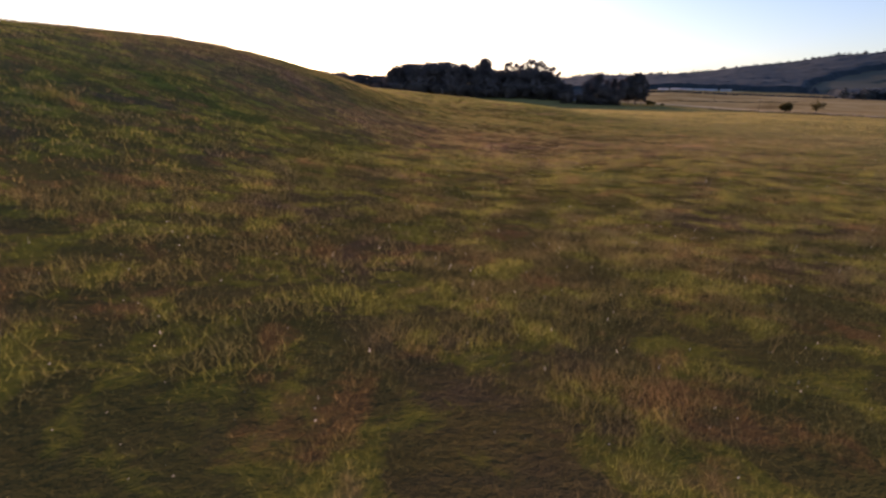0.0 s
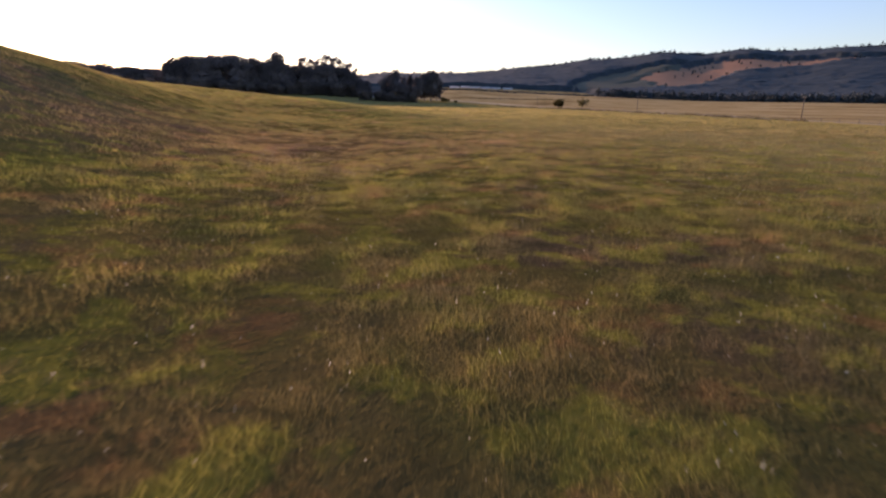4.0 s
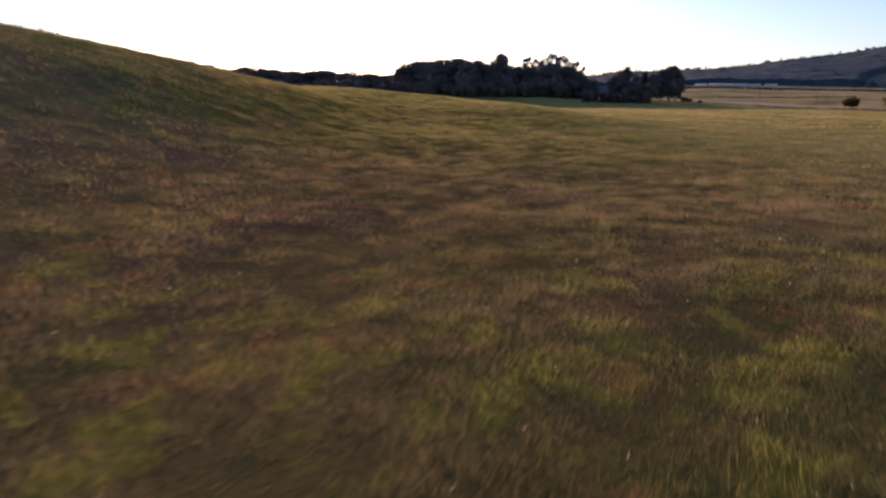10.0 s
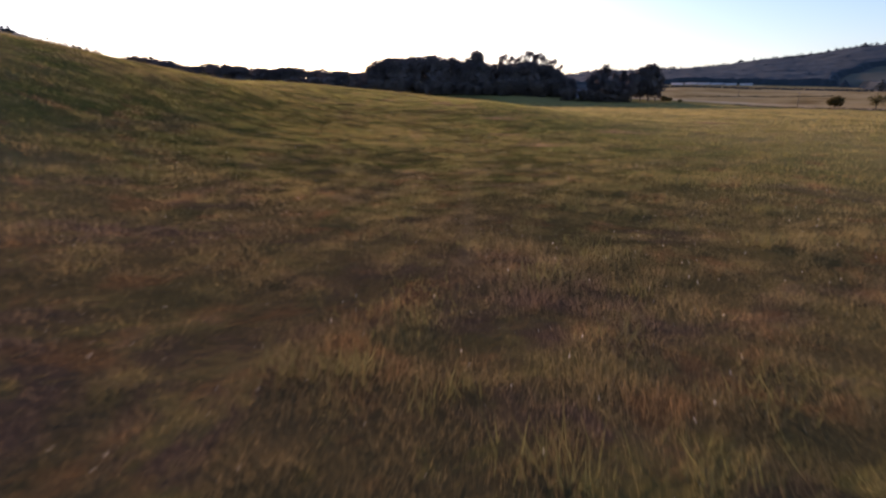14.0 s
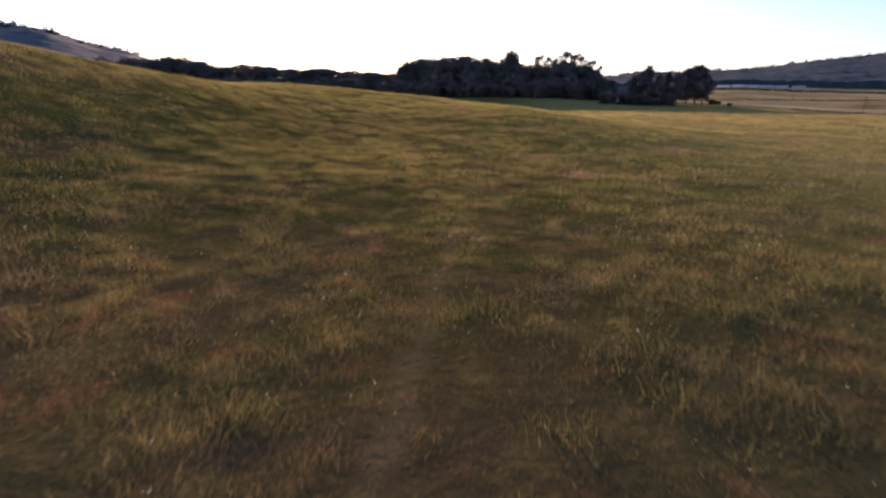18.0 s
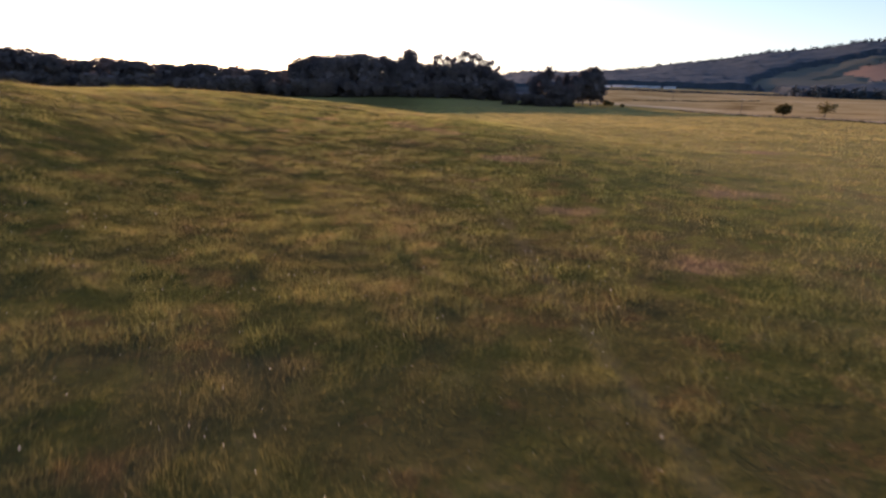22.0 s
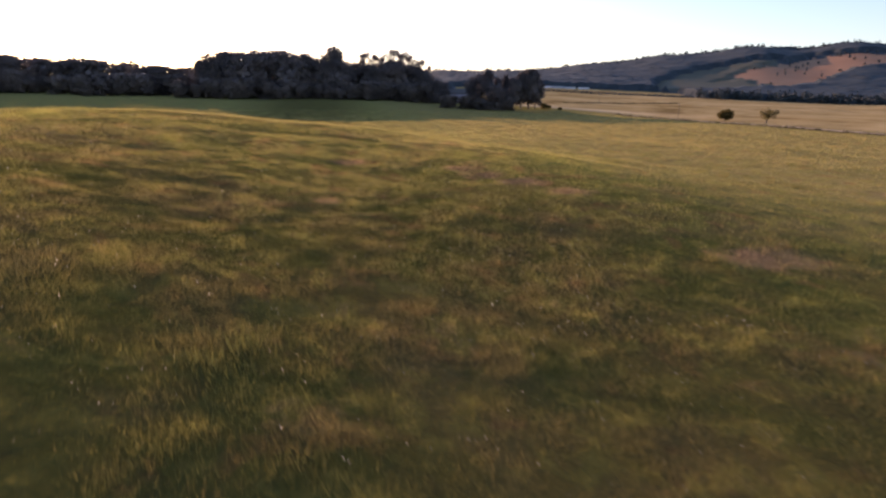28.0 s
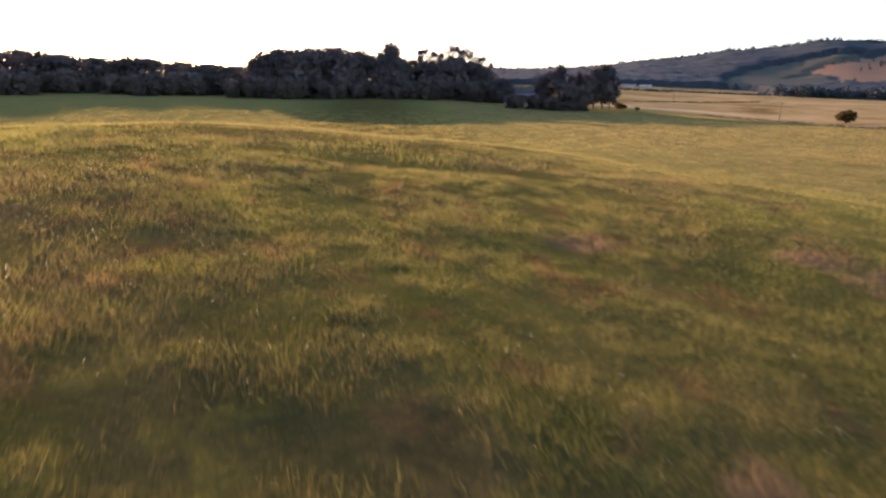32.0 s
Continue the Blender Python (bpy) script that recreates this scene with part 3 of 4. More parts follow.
for i in range(14):
    w, q = twigs.uniform(0, 6.28), twigs.uniform(0.5, 1.0)
    a = (0.7 * math.cos(w), 0.7 * math.sin(w), 2.2)
    b = (2.6 * q * math.cos(w), 2.6 * q * math.sin(w), twigs.uniform(2.2, 4.2))
    e = (3.5 * q * math.cos(w + 0.2), 3.5 * q * math.sin(w + 0.2), b[2] + twigs.uniform(-0.3, 0.8))
    part("dead_twig", tubes("dead_twig", [([a, b, e], [0.06, 0.04, 0.015])], M_BARK, 5), KINDS["bush"][1], "bare grey twig")
BASE_H = {"dome": 24, "euc": 30, "cone": 18, "oak": 18, "low": 9, "bush": 4.6}
_used = set()


def plant(kind, v, x, y, h, wide=1.0, turn=0.0, group="trees of the grove", label=""):
    """Sets a tree of height h; the first of each kind is the built one."""
    src = KINDS[kind][v % len(KINDS[kind])]
    s = h / BASE_H[kind]
    m = Matrix.Translation((x, y, height(x, y) - 0.15)) @ Matrix.Rotation(turn, 4, "Z") @ Matrix.Diagonal((s * wide, s * wide, s, 1))
    if src not in _used:
        _used.add(src)
        src.matrix_basis = m
        ob = src
    else:
        ob = src.copy()
        scene.collection.objects.link(ob)
        for c in src.children:
            d = c.copy()
            scene.collection.objects.link(d)
            d.parent = ob
        ob.matrix_basis = m
    return tagged(ob, label, group=group)


VX, VY, VZ = -6.63, 95.78, 8.6


def bearing(az, r):
    """The place at that azimuth (degrees) and distance from the high pasture."""
    return VX + r * math.sin(radians(az)), VY + r * math.cos(radians(az))


rt = random.Random(77)
# azimuth, distance, elevation of the top (degrees), kind, variant, width
GROVE = [
    (-11.3, 326, 2.80, "dome", 0, 0.60), (-10.2, 322, 3.38, "dome", 1, 0.75), (-8.9, 330, 3.72, "dome", 2, 0.90), (-7.6, 320, 3.61, "dome", 0, 0.85), (-6.2, 326, 3.80, "dome", 1, 0.90),
    (-4.8, 330, 3.94, "dome", 2, 0.90), (-3.6, 322, 3.77, "dome", 0, 0.80), (-2.7, 328, 3.27, "dome", 1, 0.70), (-1.7, 330, 3.76, "dome", 2, 0.62), (-0.7, 330, 3.21, "dome", 0, 0.70),
    (0.3, 326, 3.54, "dome", 1, 0.50), (1.0, 328, 4.29, "dome", 0, 0.50), (1.8, 326, 3.20, "dome", 2, 0.70), (2.9, 330, 2.95, "dome", 1, 0.80), (4.0, 334, 3.82, "euc", 0, 0.85),
    (5.0, 332, 3.62, "euc", 1, 0.80), (5.9, 336, 3.47, "euc", 0, 0.80), (6.9, 333, 4.12, "euc", 1, 1.00), (7.8, 336, 3.87, "euc", 0, 0.90), (8.7, 338, 3.55, "euc", 1, 0.90),
    (9.6, 338, 3.19, "euc", 0, 0.90), (10.5, 340, 2.65, "euc", 1, 0.80), (4.4, 326, 2.81, "dome", 0, 0.80), (6.0, 328, 3.04, "dome", 1, 0.90), (7.6, 330, 3.06, "dome", 2, 0.90),
    (9.0, 332, 2.75, "dome", 0, 0.80), (10.1, 334, 2.21, "dome", 1, 0.75), (11.3, 310, 1.45, "dome", 2, 0.60), (12.2, 318, 1.24, "dome", 0, 0.55), (14.9, 285, 1.58, "dome", 1, 0.50),
    (15.7, 282, 1.81, "cone", 0, 0.90), (16.6, 272, 2.36, "cone", 1, 1.10), (17.6, 276, 1.54, "cone", 0, 0.90), (18.4, 280, 1.76, "cone", 1, 0.85), (19.2, 290, 1.60, "oak", 0, 0.75),
    (20.0, 296, 2.04, "oak", 0, 0.80), (20.8, 298, 2.36, "oak", 0, 0.95), (21.5, 300, 1.61, "oak", 0, 0.70),
]
for az, r, el, kind, v, wide in GROVE:
    x, y = bearing(az, r)
    el += {"cone": 0.12, "oak": 0.22}.get(kind, 0.0)
    h = (VZ + r * math.tan(radians(el)) - height(x, y)) * (1.09 if kind in ("dome", "euc") else 1.0)
    plant(kind, v, x, y, h, wide * {"dome": 1.35, "cone": 1.55}.get(kind, 1.0), rt.uniform(0, 6.28))
for i in range(34):                      # the low growth under the grove
    az = -13 + 31.5 * i / 33 + rt.uniform(-.3, .3)
    if 13.5 < az < 13.95:                 # the farmhouse shows here
        continue
    x, y = bearing(az, (308 if az < 12.5 else 274) + rt.uniform(-6, 8))
    plant("low", i, x, y, rt.uniform(6, 11) * (1.0 if az < 12.5 else 0.7), rt.uniform(0.9, 1.3), rt.uniform(0, 6.28), "low growth of the grove")
for i in range(44):                      # the tree line behind the grassy hill
    az = -60 + 50 * i / 43 + rt.uniform(-.4, .4)
    r = rt.uniform(360, 430)
    x, y = bearing(az, r)
    el = float(np.interp(az, (-60, -45, -38, -35, -32, -29, -26, -20, -14, -9), (2.5, 3.2, 3.6, 3.9, 3.1, 3.3, 3.0, 2.9, 2.5, 2.4)))
    h = max(8, VZ + r * math.tan(radians(el)) - height(x, y)) * rt.uniform(0.9, 1.05)
    plant("dome", i, x, y, h, rt.uniform(1.35, 1.75), rt.uniform(0, 6.28), "trees behind the hill", "hazy rounded tree behind the grassy hill")
for i in range(34):
    az = -60 + 48 * i / 33 + rt.uniform(-.4, .4)
    x, y = bearing(az, rt.uniform(345, 362))
    plant("low", i, x, y, rt.uniform(8, 13), rt.uniform(1.0, 1.4), rt.uniform(0, 6.28), "low growth behind the hill", "hazy low bushy growth behind the grassy hill")
plant("bush", 0, 150.6, 288.3, 5.0, 1.05, 0.3, "bushes in the dry field")
plant("bush", 1, 157.0, 273.9, 5.8, 1.12, 1.2, "bushes in the dry field")
for x, y, h in ((107.8, 373.3, 3.4), (112, 378, 2.4), (116, 371, 1.8)):
    plant("bush", 0, x, y, h, 1.2, h, "shrubs at the oak", "low green shrub at the foot of the oak")
for x, y, h in ((187, 133, 4.6), (192, 128, 5.6), (199, 128, 5.2)):
    plant("bush", 0, x, y, h, 1.15, h, "roadside bushes", "dense dark green roadside bush")


# ---- the woods on the far hills ----
def canopy(name, label, az_lo, az_hi, r_lo, r_hi, clear, seed, step=5.0, mat=None, tall=1.0):
    """The closed canopy of a far wood: a lumpy sheet of crowns over the slope, open where the meadow lies."""
    rng = np.random.default_rng(seed)
    rs = np.arange(r_lo, r_hi, step)
    az = np.arange(az_lo, az_hi, math.degrees(step / (0.5 * (r_lo + r_hi))))
    A, R = np.meshgrid(az, rs)
    gap = clear(A, R)
    A = A + rng.uniform(-0.35, 0.35, A.shape) * (az[1] - az[0])
    R = R + rng.uniform(-0.35, 0.35, A.shape) * step
    x, y = EYE_X + R * np.sin(np.radians(A)), EYE_Y + R * np.cos(np.radians(A))
    near_gap = gap.copy()
    near_gap[1:] |= gap[:-1]
    near_gap[:-1] |= gap[1:]
    near_gap[:, 1:] |= gap[:, :-1]
    near_gap[:, :-1] |= gap[:, 1:]
    near_gap[0], near_gap[-1] = True, True
    broad = 0.8 * np.sin(x * 0.05 + 2 * np.sin(y * 0.03)) * np.sin(y * 0.06 + seed)
    up = np.where(near_gap, 0.3, 6.5 + broad + rng.uniform(-0.6, 0.6, A.shape) + 1.2 * (rng.random(A.shape) > 0.95))
    z = land(x, y) + np.maximum(up * tall, 0.3)
    n, m = A.shape
    i0 = (np.arange(n - 1)[:, None] * m + np.arange(m - 1)[None, :])
    ok = ~(gap[:-1, :-1] & gap[1:, 1:] & gap[1:, :-1] & gap[:-1, 1:])
    i0 = i0[ok]
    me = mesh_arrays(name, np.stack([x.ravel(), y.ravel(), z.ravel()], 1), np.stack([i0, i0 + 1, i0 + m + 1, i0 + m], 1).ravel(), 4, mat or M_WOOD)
    me.polygons.foreach_set("use_smooth", [True] * len(me.polygons))
    return tagged(new(name, me), label, "woods", kind="stuff")


def far_trees(name, label, count, az_lo, az_hi, r_lo, r_hi, clear, seed, small=1.0):
    """Single far trees of leaf clumps, for the ragged edges of the woods."""
    rng = np.random.default_rng(seed)
    az = rng.uniform(az_lo, az_hi, count * 3)
    r = np.sqrt(rng.uniform(r_lo ** 2, r_hi ** 2, count * 3))
    keep = ~clear(az, r)
    az, r = az[keep][:count], r[keep][:count]
    x, y = EYE_X + r * np.sin(np.radians(az)), EYE_Y + r * np.cos(np.radians(az))
    z = land(x, y)
    n, q = len(x), 40
    rad, hh = rng.uniform(2.0, 4.2, n) * small, rng.uniform(7, 13, n) * small
    d = rng.normal(size=(n, q, 3))
    d /= np.linalg.norm(d, axis=2)[..., None]
    c = np.stack([x, y, z + hh * 0.5], 1)[:, None] + d * np.stack([rad, rad, hh * 0.5], 1)[:, None] * rng.uniform(0.3, 1.05, (n, q, 1))
    c = c.reshape(-1, 3)
    m = len(c)
    a = rng.normal(size=(m, 3))
    a /= np.linalg.norm(a, axis=1)[:, None]
    b = np.cross(a, rng.normal(size=(m, 3)))
    b /= np.linalg.norm(b, axis=1)[:, None]
    s = rng.uniform(0.7, 1.5, m)[:, None] * small
    v = np.stack([c - a * s, c - b * s * 0.7, c + a * s, c + b * s * 0.7], 1).reshape(-1, 3)
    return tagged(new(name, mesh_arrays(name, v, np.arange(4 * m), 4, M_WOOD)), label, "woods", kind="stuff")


def clearing(az, r):
    """The dry meadow on the wooded slope, and the open field at its foot."""
    t = (r - 640) / 510 + 0.02 * np.sin(az * 5.3) + 0.012 * np.sin(az * 13.0)
    lo = np.interp(az, (36, 37.3, 38.1, 39.3, 40.9, 42.4, 43.9, 45.4, 48, 51, 57), (0.34, 0.37, 0.41, 0.32, 0.24, 0.26, 0.36, 0.47, 0.56, 0.62, 0.70))
    hi = np.interp(az, (36, 37.3, 38.1, 39.3, 40.7, 42.4, 43.5, 45.3, 48, 51, 57), (0.35, 0.40, 0.49, 0.55, 0.60, 0.70, 0.78, 0.77, 0.79, 0.78, 0.74))
    low = (az > 12) & (az < 34.5) & ((r - 640) / 510 < np.interp(az, (12, 19, 25, 30, 33, 34.5), (0.19, 0.19, 0.18, 0.16, 0.12, 0.0)))
    return ((t > lo) & (t < hi) & (az > 36) & (az < 57)) | low


def scrub_slope(az, r):
    """The open grey-green slope below the meadow."""
    t = (r - 640) / 510 + 0.02 * np.sin(az * 4.1)
    hi = np.interp(az, (31.3, 33.4, 35.5, 37.3, 41), (0.32, 0.47, 0.58, 0.63, 0.70))
    return (az > 31.3) & (az < 41) & (t > 0.16 + 0.02 * np.maximum(az - 36, 0)) & (t < hi) & ~clearing(az, r)


def nowhere(az, r):
    return az > 900


canopy("hill_woods", "dark woods covering the far hillside, tinted blue for haze", 3, 76, 636, 1175, lambda az, r: clearing(az, r) | scrub_slope(az, r), 3)
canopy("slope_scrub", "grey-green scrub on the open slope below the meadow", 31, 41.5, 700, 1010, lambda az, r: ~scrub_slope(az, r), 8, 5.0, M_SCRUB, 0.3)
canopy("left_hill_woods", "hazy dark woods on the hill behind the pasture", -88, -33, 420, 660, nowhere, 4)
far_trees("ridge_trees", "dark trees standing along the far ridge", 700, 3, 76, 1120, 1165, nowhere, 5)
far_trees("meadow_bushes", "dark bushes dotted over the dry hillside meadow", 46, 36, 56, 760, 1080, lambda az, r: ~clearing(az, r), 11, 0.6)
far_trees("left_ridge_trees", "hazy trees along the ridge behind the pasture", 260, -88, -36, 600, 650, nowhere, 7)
for a0, a1, r0, n in ((13, 21, 584, 260), (21, 26, 592, 160), (26, 34, 620, 260)):
    far_trees("field_edge_hedge", "low dark hedge between the hay field and the hill", n, a0, a1, r0, r0 + 7, nowhere, int(r0), 0.2)
far_trees("hedgerow", "thin dark hedgerow across the olive field below the hill", 420, 13, 33.5, 655, 659, nowhere, 17, 0.13)
far_trees("field_edge_trees", "dark edge of trees along the foot of the hill", 410, 34, 76, 612, 640, nowhere, 6, 0.9)


# ---- grass ----
def grass(name, label, mat, seed, count, box, keep, h_lo, h_hi, width, blades, lean, radius, foot=0.0):
    """Tufts of single blades; with a foot, only the upper part of each blade."""
    rng = np.random.default_rng(seed)
    x0, x1, y0, y1 = box
    x, y = rng.uniform(x0, x1, count), rng.uniform(y0, y1, count)
    k = keep(x, y, rng)
    x, y = x[k], y[k]
    n = len(x)
    lump = lumps(x, y, 0.75, 4) + 0.8 * lumps(0.8 * x + 0.6 * y, 0.8 * y - 0.6 * x, 1.7, 5) + 0.4 * lumps(y, x, 4.5, 6)
    big = rng.uniform(0.7, 1.2, n) * (0.40 + 1.15 * smooth(lump / 2.2 + 0.5))
    bx = (x[:, None] + rng.normal(size=(n, blades)) * radius).ravel()
    by = (y[:, None] + rng.normal(size=(n, blades)) * radius).ravel()
    bz = land(bx, by) - 0.04
    m = n * blades
    h = rng.uniform(h_lo, h_hi, m) * np.repeat(big, blades)
    w = rng.uniform(0, 2 * np.pi, m)
    l = rng.uniform(0.1, lean, m) * h
    t = rng.uniform(0, 2 * np.pi, m)
    hw = width * rng.uniform(0.6, 1.3, m) / 2
    base = np.stack([bx, by, bz], 1)
    side = np.stack([np.cos(t) * hw, np.sin(t) * hw, 0 * t], 1)
    tip = base + np.stack([np.cos(w) * l, np.sin(w) * l, h], 1)
    base = base + (tip - base) * foot
    v = np.stack([base - side, base + side, tip], 1).reshape(-1, 3)
    return tagged(new(name, mesh_arrays(name, v, np.arange(3 * m), 3, mat)), label, "grass", kind="stuff")


def line_x(y):
    return np.interp(y, (0, 20, 40, 65, 78, 95, 118), (2, 6, 11, 12, 3, -6, -14))


def strip(lo, hi):
    """Keeps what lies between those distances from the camera's way over the pasture."""
    return lambda x, y, rng: (np.abs(x - line_x(y) - 3) >= lo) & (np.abs(x - line_x(y) - 3) < hi)


SCRAPES = ((2.0, 78.8, 0.95), (4.2, 133.2, 1.2), (5.7, 131.0, 1.1), (7.9, 127.8, 1.2), (-5.8, 136.8, 0.9), (12.4, 115.8, 1.3), (12.8, 100.6, 0.9))


def trodden(rule):
    """The same rule, with the trail and the bare scrapes left free of grass."""
    ty = [p[1] for p in TRAIL]
    tx = [p[0] for p in TRAIL]

    def keep(x, y, rng):
        free = np.abs(x - np.interp(y, ty, tx)) < 0.20
        free &= (y > ty[0]) & (y < ty[-1])
        for sx, sy, sr in SCRAPES:
            free |= np.hypot(x - sx, (y - sy) * 1.3) < sr * 0.8
        return rule(x, y, rng) & (~free | (rng.random(len(x)) < 0.45))
    return keep


grass("pasture_grass", "ankle-high pasture grass in green and straw tufts", M_BLADE, 1, 150000, (-34, 32, 1, 148), trodden(strip(0, 9)), 0.10, 0.25, 0.0066, 27, 1.0, 0.20)
grass("trackside_grass", "pasture grass in soft tufts beside the herd's way", M_BLADE, 15, 90000, (-40, 40, 1, 152), trodden(strip(9, 20)), 0.11, 0.28, 0.0125, 16, 1.0, 0.30)
grass("side_pasture_grass", "pasture grass in low uneven tufts", M_BLADE, 2, 66000, (-72, 78, -2, 205), lambda x, y, r: strip(20, 62)(x, y, r) | ((y >= 150) & (np.abs(x) < 62)), 0.11, 0.28, 0.026, 11, 1.0, 0.52)
grass("far_pasture_grass", "pasture grass running to the field's far side", M_BLADE, 3, 42000, (-115, 132, -5, 345), lambda x, y, r: (np.abs(x - line_x(y) - 3) > 60) | (y > 203), 0.16, 0.40, 0.085, 9, 0.9, 0.75)
grass("dry_seed_stalks", "thin straw-coloured seed stalks standing above the grass", M_STALK, 4, 2600, (-34, 32, 0, 148), strip(0, 15), 0.40, 0.70, 0.005, 4, 0.35, 0.15)
grass("seed_heads", "small pale seed heads among the grass", M_SEED, 12, 13000, (-34, 32, 0, 148), strip(0, 15), 0.34, 0.62, 0.015, 1, 0.25, 0.10, 0.88)
grass("rank_tussocks", "dark green rank tussocks scattered over the pasture", M_RANK, 21, 3000, (-45, 75, 0, 185), lambda x, y, r: lumps(x, y, 9.0, 7) + 0.7 * lumps(y, x, 23.0, 6) > 0.05, 0.26, 0.52, 0.020, 64, 0.8, 0.30)
grass("rush_clumps", "low broad clumps of dark rushes scattered over the pasture", M_RANK, 23, 2600, (-30, 90, 20, 230), lambda x, y, r: lumps(x, y, 13.0, 5) + 0.6 * lumps(y, x, 31.0, 7) > 0.15, 0.16, 0.36, 0.026, 90, 0.8, 0.55)
grass("road_verge_growth", "dark rank growth along the road's pasture verge", M_VERGE, 13, 16000, (128, 152, 120, 356), lambda x, y, r: np.abs(x - np.interp(y, [p[1] for p in ROAD], [p[0] for p in ROAD]) + 3.4) < 0.8, 0.3, 0.75, 0.10, 7, 0.8, 0.3)
grass("ditch_growth", "dark line of growth along a ditch in the hay field", M_VERGE, 14, 14000, (150, 246, 436, 462), lambda x, y, r: np.abs(y - 443 - (x - 150) * 0.15) < 0.7, 0.3, 0.8, 0.14, 7, 0.8, 0.3)


# ---- the farm road: poles, wires, fence ----
def pole(label):
    root = new("utility_pole")
    tagged(root, label, "pole", "roadside poles")
    part("shaft", tubes("shaft", [([(0, 0, -0.6), (0.02, 0, 3), (0.05, 0, 6.6)], [0.15, 0.13, 0.10])], M_POST, 10), root)
    part_bm("crossarm", box_bm(1.5, 0.10, 0.12, (0.05, 0.12, 6.15), 0.012), M_POST, root)
    for dx in (-0.6, 0.0, 0.7):
        part("insulator", tubes("insulator", [([(dx, 0.12, 6.2), (dx, 0.12, 6.28), (dx, 0.12, 6.36)], [0.05, 0.07, 0.03])], M_WHITE, 8), root, "white glazed insulator")
    return root


POLES = [(148, 134), (141, 203), (155, 325), (180, 450)]
first = pole("weathered wooden utility pole beside the gravel road")
first.matrix_basis = Matrix.Translation((*POLES[0], height(*POLES[0]))) @ Matrix.Rotation(0.05, 4, "Z")
for i, (x, y) in enumerate(POLES[1:]):
    copy_thing(first, Matrix.Translation((x, y, height(x, y))) @ Matrix.Rotation(0.1 * i - 0.1, 4, "Z") @ Matrix.Rotation(0.03 * (i - 1), 4, "Y"))
for off in (-0.6, 0.7):
    lines = []
    for (ax, ay), (bx, by) in zip(POLES, POLES[1:]):
        za, zb = height(ax, ay) + 6.37, height(bx, by) + 6.37
        pts = [(ax + off + (bx - ax) * t / 10, ay + 0.12 + (by - ay) * t / 10, za + (zb - za) * t / 10 - 4 * 1.1 * (t / 10) * (1 - t / 10)) for t in range(11)]
        lines.append((pts, [0.012] * 11))
    tagged(new("overhead_wire", tubes("overhead_wire", lines, M_WIRE, 4)), "thin dark overhead wire strung between the poles", "wire", "overhead wires")


def fence(line, label):
    """Posts and three wires along a line; posts are parts."""
    root = new("wire_fence")
    tagged(root, label, "fence")
    spots = []
    for (ax, ay), (bx, by) in zip(line, line[1:]):
        n = max(1, int(math.hypot(bx - ax, by - ay) / 5.0))
        spots += [(ax + (bx - ax) * i / n, ay + (by - ay) * i / n) for i in range(n)]
    post = tubes("post", [([(0, 0, -0.4), (0, 0, 0.6), (0.01, 0, 1.25)], [0.07, 0.065, 0.06])], M_POST, 7)
    rf = random.Random(8)
    for x, y in spots:
        part("post", post, root, "", Matrix.Translation((x, y, height(x, y))) @ Matrix.Rotation(rf.uniform(-.06, .06), 4, "X"))
    for hz in (0.45, 0.8, 1.12):
        part("wire", tubes("wire", [([(x + 0.07, y, height(x, y) + hz) for x, y in spots], [0.008] * len(spots))], M_WIRE, 4), root)
    return root


fence([(x - 4.5, y) for x, y in ROAD[1:6]], "weathered post and wire fence along the road")


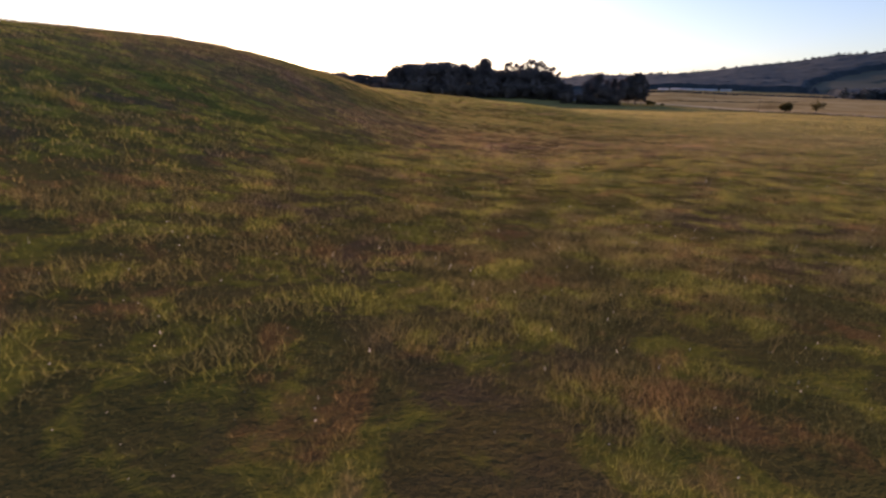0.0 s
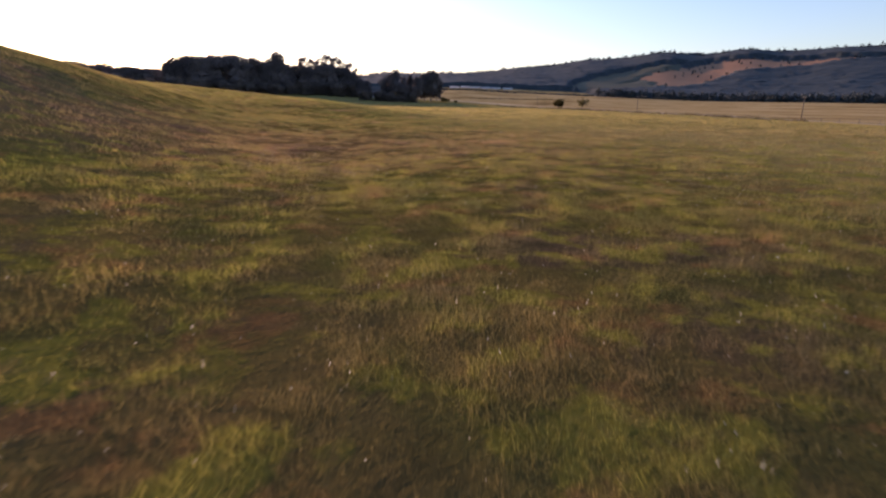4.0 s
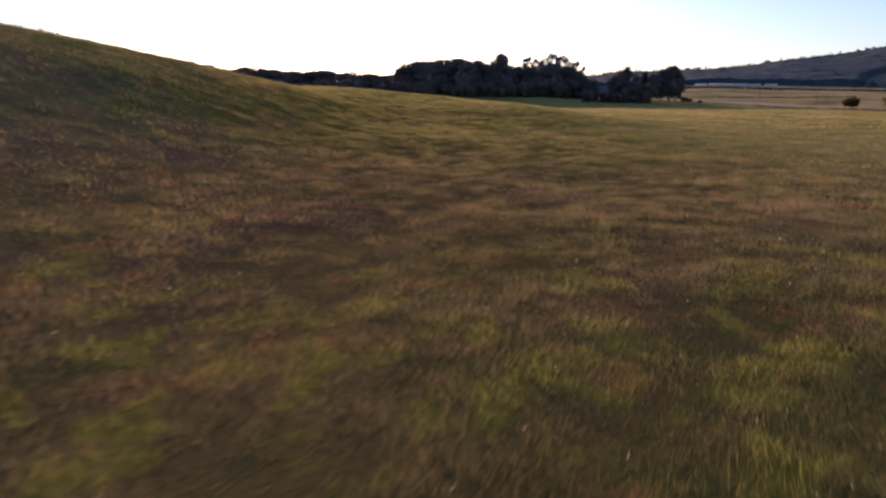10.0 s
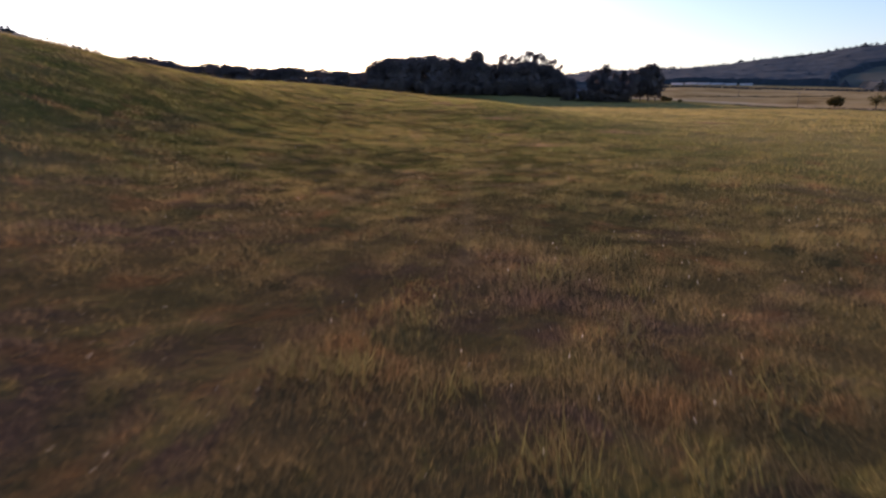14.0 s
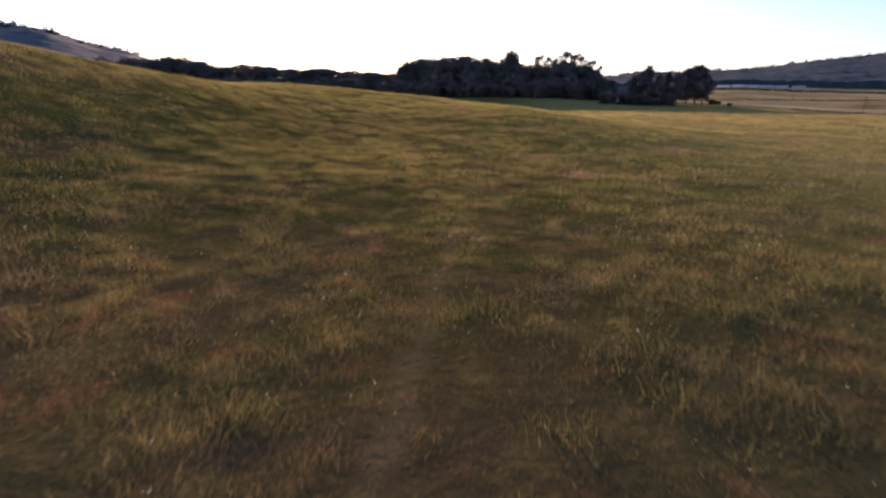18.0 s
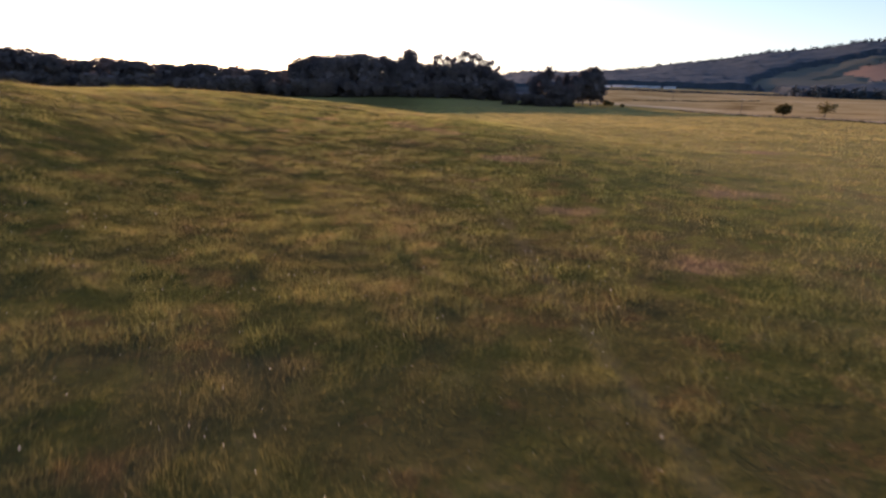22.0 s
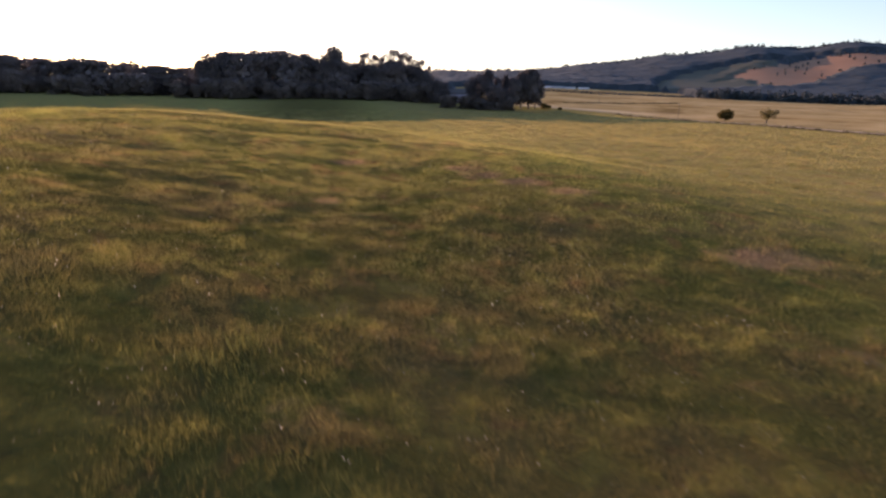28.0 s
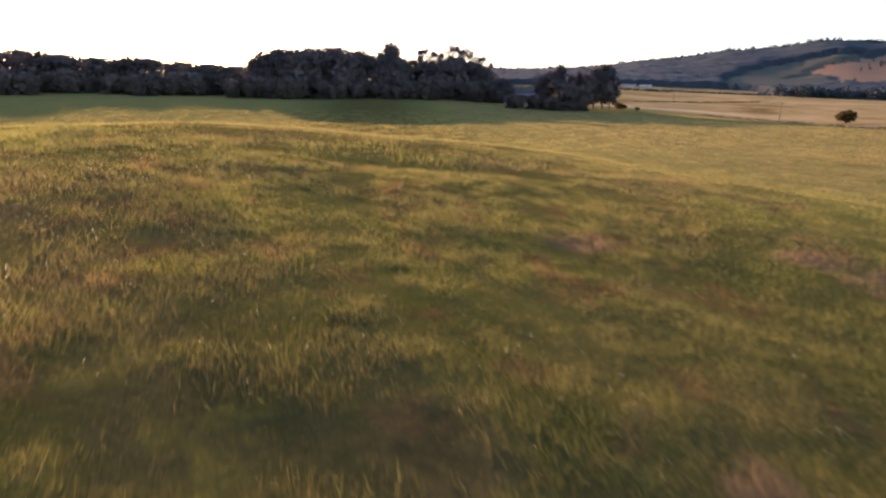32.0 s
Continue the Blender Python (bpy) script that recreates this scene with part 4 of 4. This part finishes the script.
# ---- buildings ----
def house(name, label, w, d, h, rise, wall, group=""):
    """A gabled house: walls, roof slopes with eaves, door, windows with frames, chimney."""
    root = new(name)
    tagged(root, label, "house", group)
    bm = box_bm(w, d, h + 1.0, (0, 0, h / 2 - 0.5))
    part_bm("wall", bm, wall, root)
    for sgn in (-1, 1):
        bm = bmesh.new()
        e, hd = 0.45, d / 2
        vs = [(-w / 2 - e, sgn * (hd + e), h - e * rise / hd), (w / 2 + e, sgn * (hd + e), h - e * rise / hd), (w / 2 + e, 0, h + rise), (-w / 2 - e, 0, h + rise)]
        a = [bm.verts.new(v) for v in vs]
        b = [bm.verts.new((x, y, z + 0.18)) for x, y, z in vs]
        for q in (a[::-1], b, [a[0], a[1], b[1], b[0]], [a[1], a[2], b[2], b[1]], [a[2], a[3], b[3], b[2]], [a[3], a[0], b[0], b[3]]):
            bm.faces.new(q)
        bmesh.ops.recalc_face_normals(bm, faces=bm.faces[:])
        part_bm("roof_slope", bm, M_ROOF, root)
        bm = bmesh.new()
        g = [bm.verts.new(v) for v in ((sgn * w / 2, -hd, h), (sgn * w / 2, hd, h), (sgn * w / 2, 0, h + rise), (sgn * (w / 2 - 0.2), -hd, h), (sgn * (w / 2 - 0.2), hd, h), (sgn * (w / 2 - 0.2), 0, h + rise))]
        for q in (g[:3], g[3:][::-1], [g[0], g[2], g[5], g[3]], [g[1], g[4], g[5], g[2]], [g[0], g[3], g[4], g[1]]):
            bm.faces.new(q)
        bmesh.ops.recalc_face_normals(bm, faces=bm.faces[:])
        part_bm("gable", bm, wall, root)
    n = max(2, int(w / 3))
    for i in range(n):
        x = -w / 2 + w * (i + 0.5) / n
        if i == n // 2:
            part_bm("door", box_bm(0.95, 0.10, 2.05, (x, -d / 2 - 0.03, 1.02), 0.01), M_POST, root)
            continue
        frame_ob = part_bm("window", box_bm(1.25, 0.10, 1.35, (x, -d / 2 - 0.02, 1.65), 0.01), M_WHITE, root, "white window frame")
        for sx in (-0.29, 0.29):
            part_bm("pane", box_bm(0.50, 0.03, 1.15, (x + sx, -d / 2 - 0.075, 1.65)), M_GLASS, frame_ob)
    part_bm("chimney", box_bm(0.6, 0.6, 1.6, (w * 0.28, 0.3, h + rise + 0.2), 0.03), M_ROOF, root)
    return root


def put(ob, x, y, turn=0.0, sink=0.1):
    ob.matrix_basis = Matrix.Translation((x, y, height(x, y) - sink)) @ Matrix.Rotation(radians(turn), 4, "Z")
    return ob


put(house("farmhouse", "pale lilac farmhouse half hidden between the grove trees", 13, 8, 5.2, 2.6, M_WALL), *bearing(13.7, 322), -14)
put(house("farm_shed", "small pale shed beside the farmhouse", 6, 5, 2.8, 1.3, M_WALL), *bearing(12.4, 306), 20)


def greenhouse(w, d, h):
    """A long white polytunnel: arched skin, end walls, door, ribs."""
    root = new("polytunnel")
    tagged(root, "long low white polytunnel at the foot of the hill", "polytunnel", "polytunnels")
    vs, fs = [], []
    for x in (-w / 2, w / 2):
        for i in range(9):
            a = math.pi * i / 8
            vs.append((x, -d / 2 * math.cos(a), h * math.sin(a)))
    fs = [(i, i + 1, i + 10, i + 9) for i in range(8)]
    part("skin", mesh_of("skin", vs, fs, M_POLY, True), root)
    for sgn, o in ((-1, 0), (1, 9)):
        part("end_wall", mesh_of("end_wall", [vs[o + i] for i in range(9)], [tuple(range(9))], M_POLY), root)
    part_bm("door", box_bm(0.08, 1.6, 2.0, (w / 2 + 0.03, 0, 1.0)), M_ROOF, root)
    for i in range(6):
        x = -w / 2 + w * i / 5
        part("rib", tubes("rib", [([(x, -(d / 2 + .04) * math.cos(math.pi * j / 8), (h + .04) * math.sin(math.pi * j / 8)) for j in range(9)], [0.05] * 9)], M_WIRE, 5), root)
    return root


tunnel = None
for az, r in ((18.7, 716), (19.9, 717), (21.0, 716), (22.1, 718), (23.2, 716), (24.5, 719)):
    x, y = EYE_X + r * math.sin(radians(az)), EYE_Y + r * math.cos(radians(az))
    if tunnel is None:
        tunnel = put(greenhouse(13, 5.6, 2.5), x, y, -az)
    else:
        copy_thing(tunnel, Matrix.Translation((x, y, height(x, y) - 0.1)) @ Matrix.Rotation(radians(-az), 4, "Z"))
hill_house = house("hill_house", "small white house among the trees of the far hill", 14, 9, 5.0, 2.4, M_WHITE, "hill houses")
put(hill_house, *bearing(23.6, 790), -24)
for az, r in ((25.6, 770), (30.5, 760)):
    x, y = bearing(az, r)
    copy_thing(hill_house, Matrix.Translation((x, y, height(x, y))) @ Matrix.Rotation(radians(-az), 4, "Z"))
put(house("roadside_shed", "small white painted shed beside the roadside bushes", 6.0, 4.4, 3.4, 1.2, M_WHITE), 206.5, 129, -50)
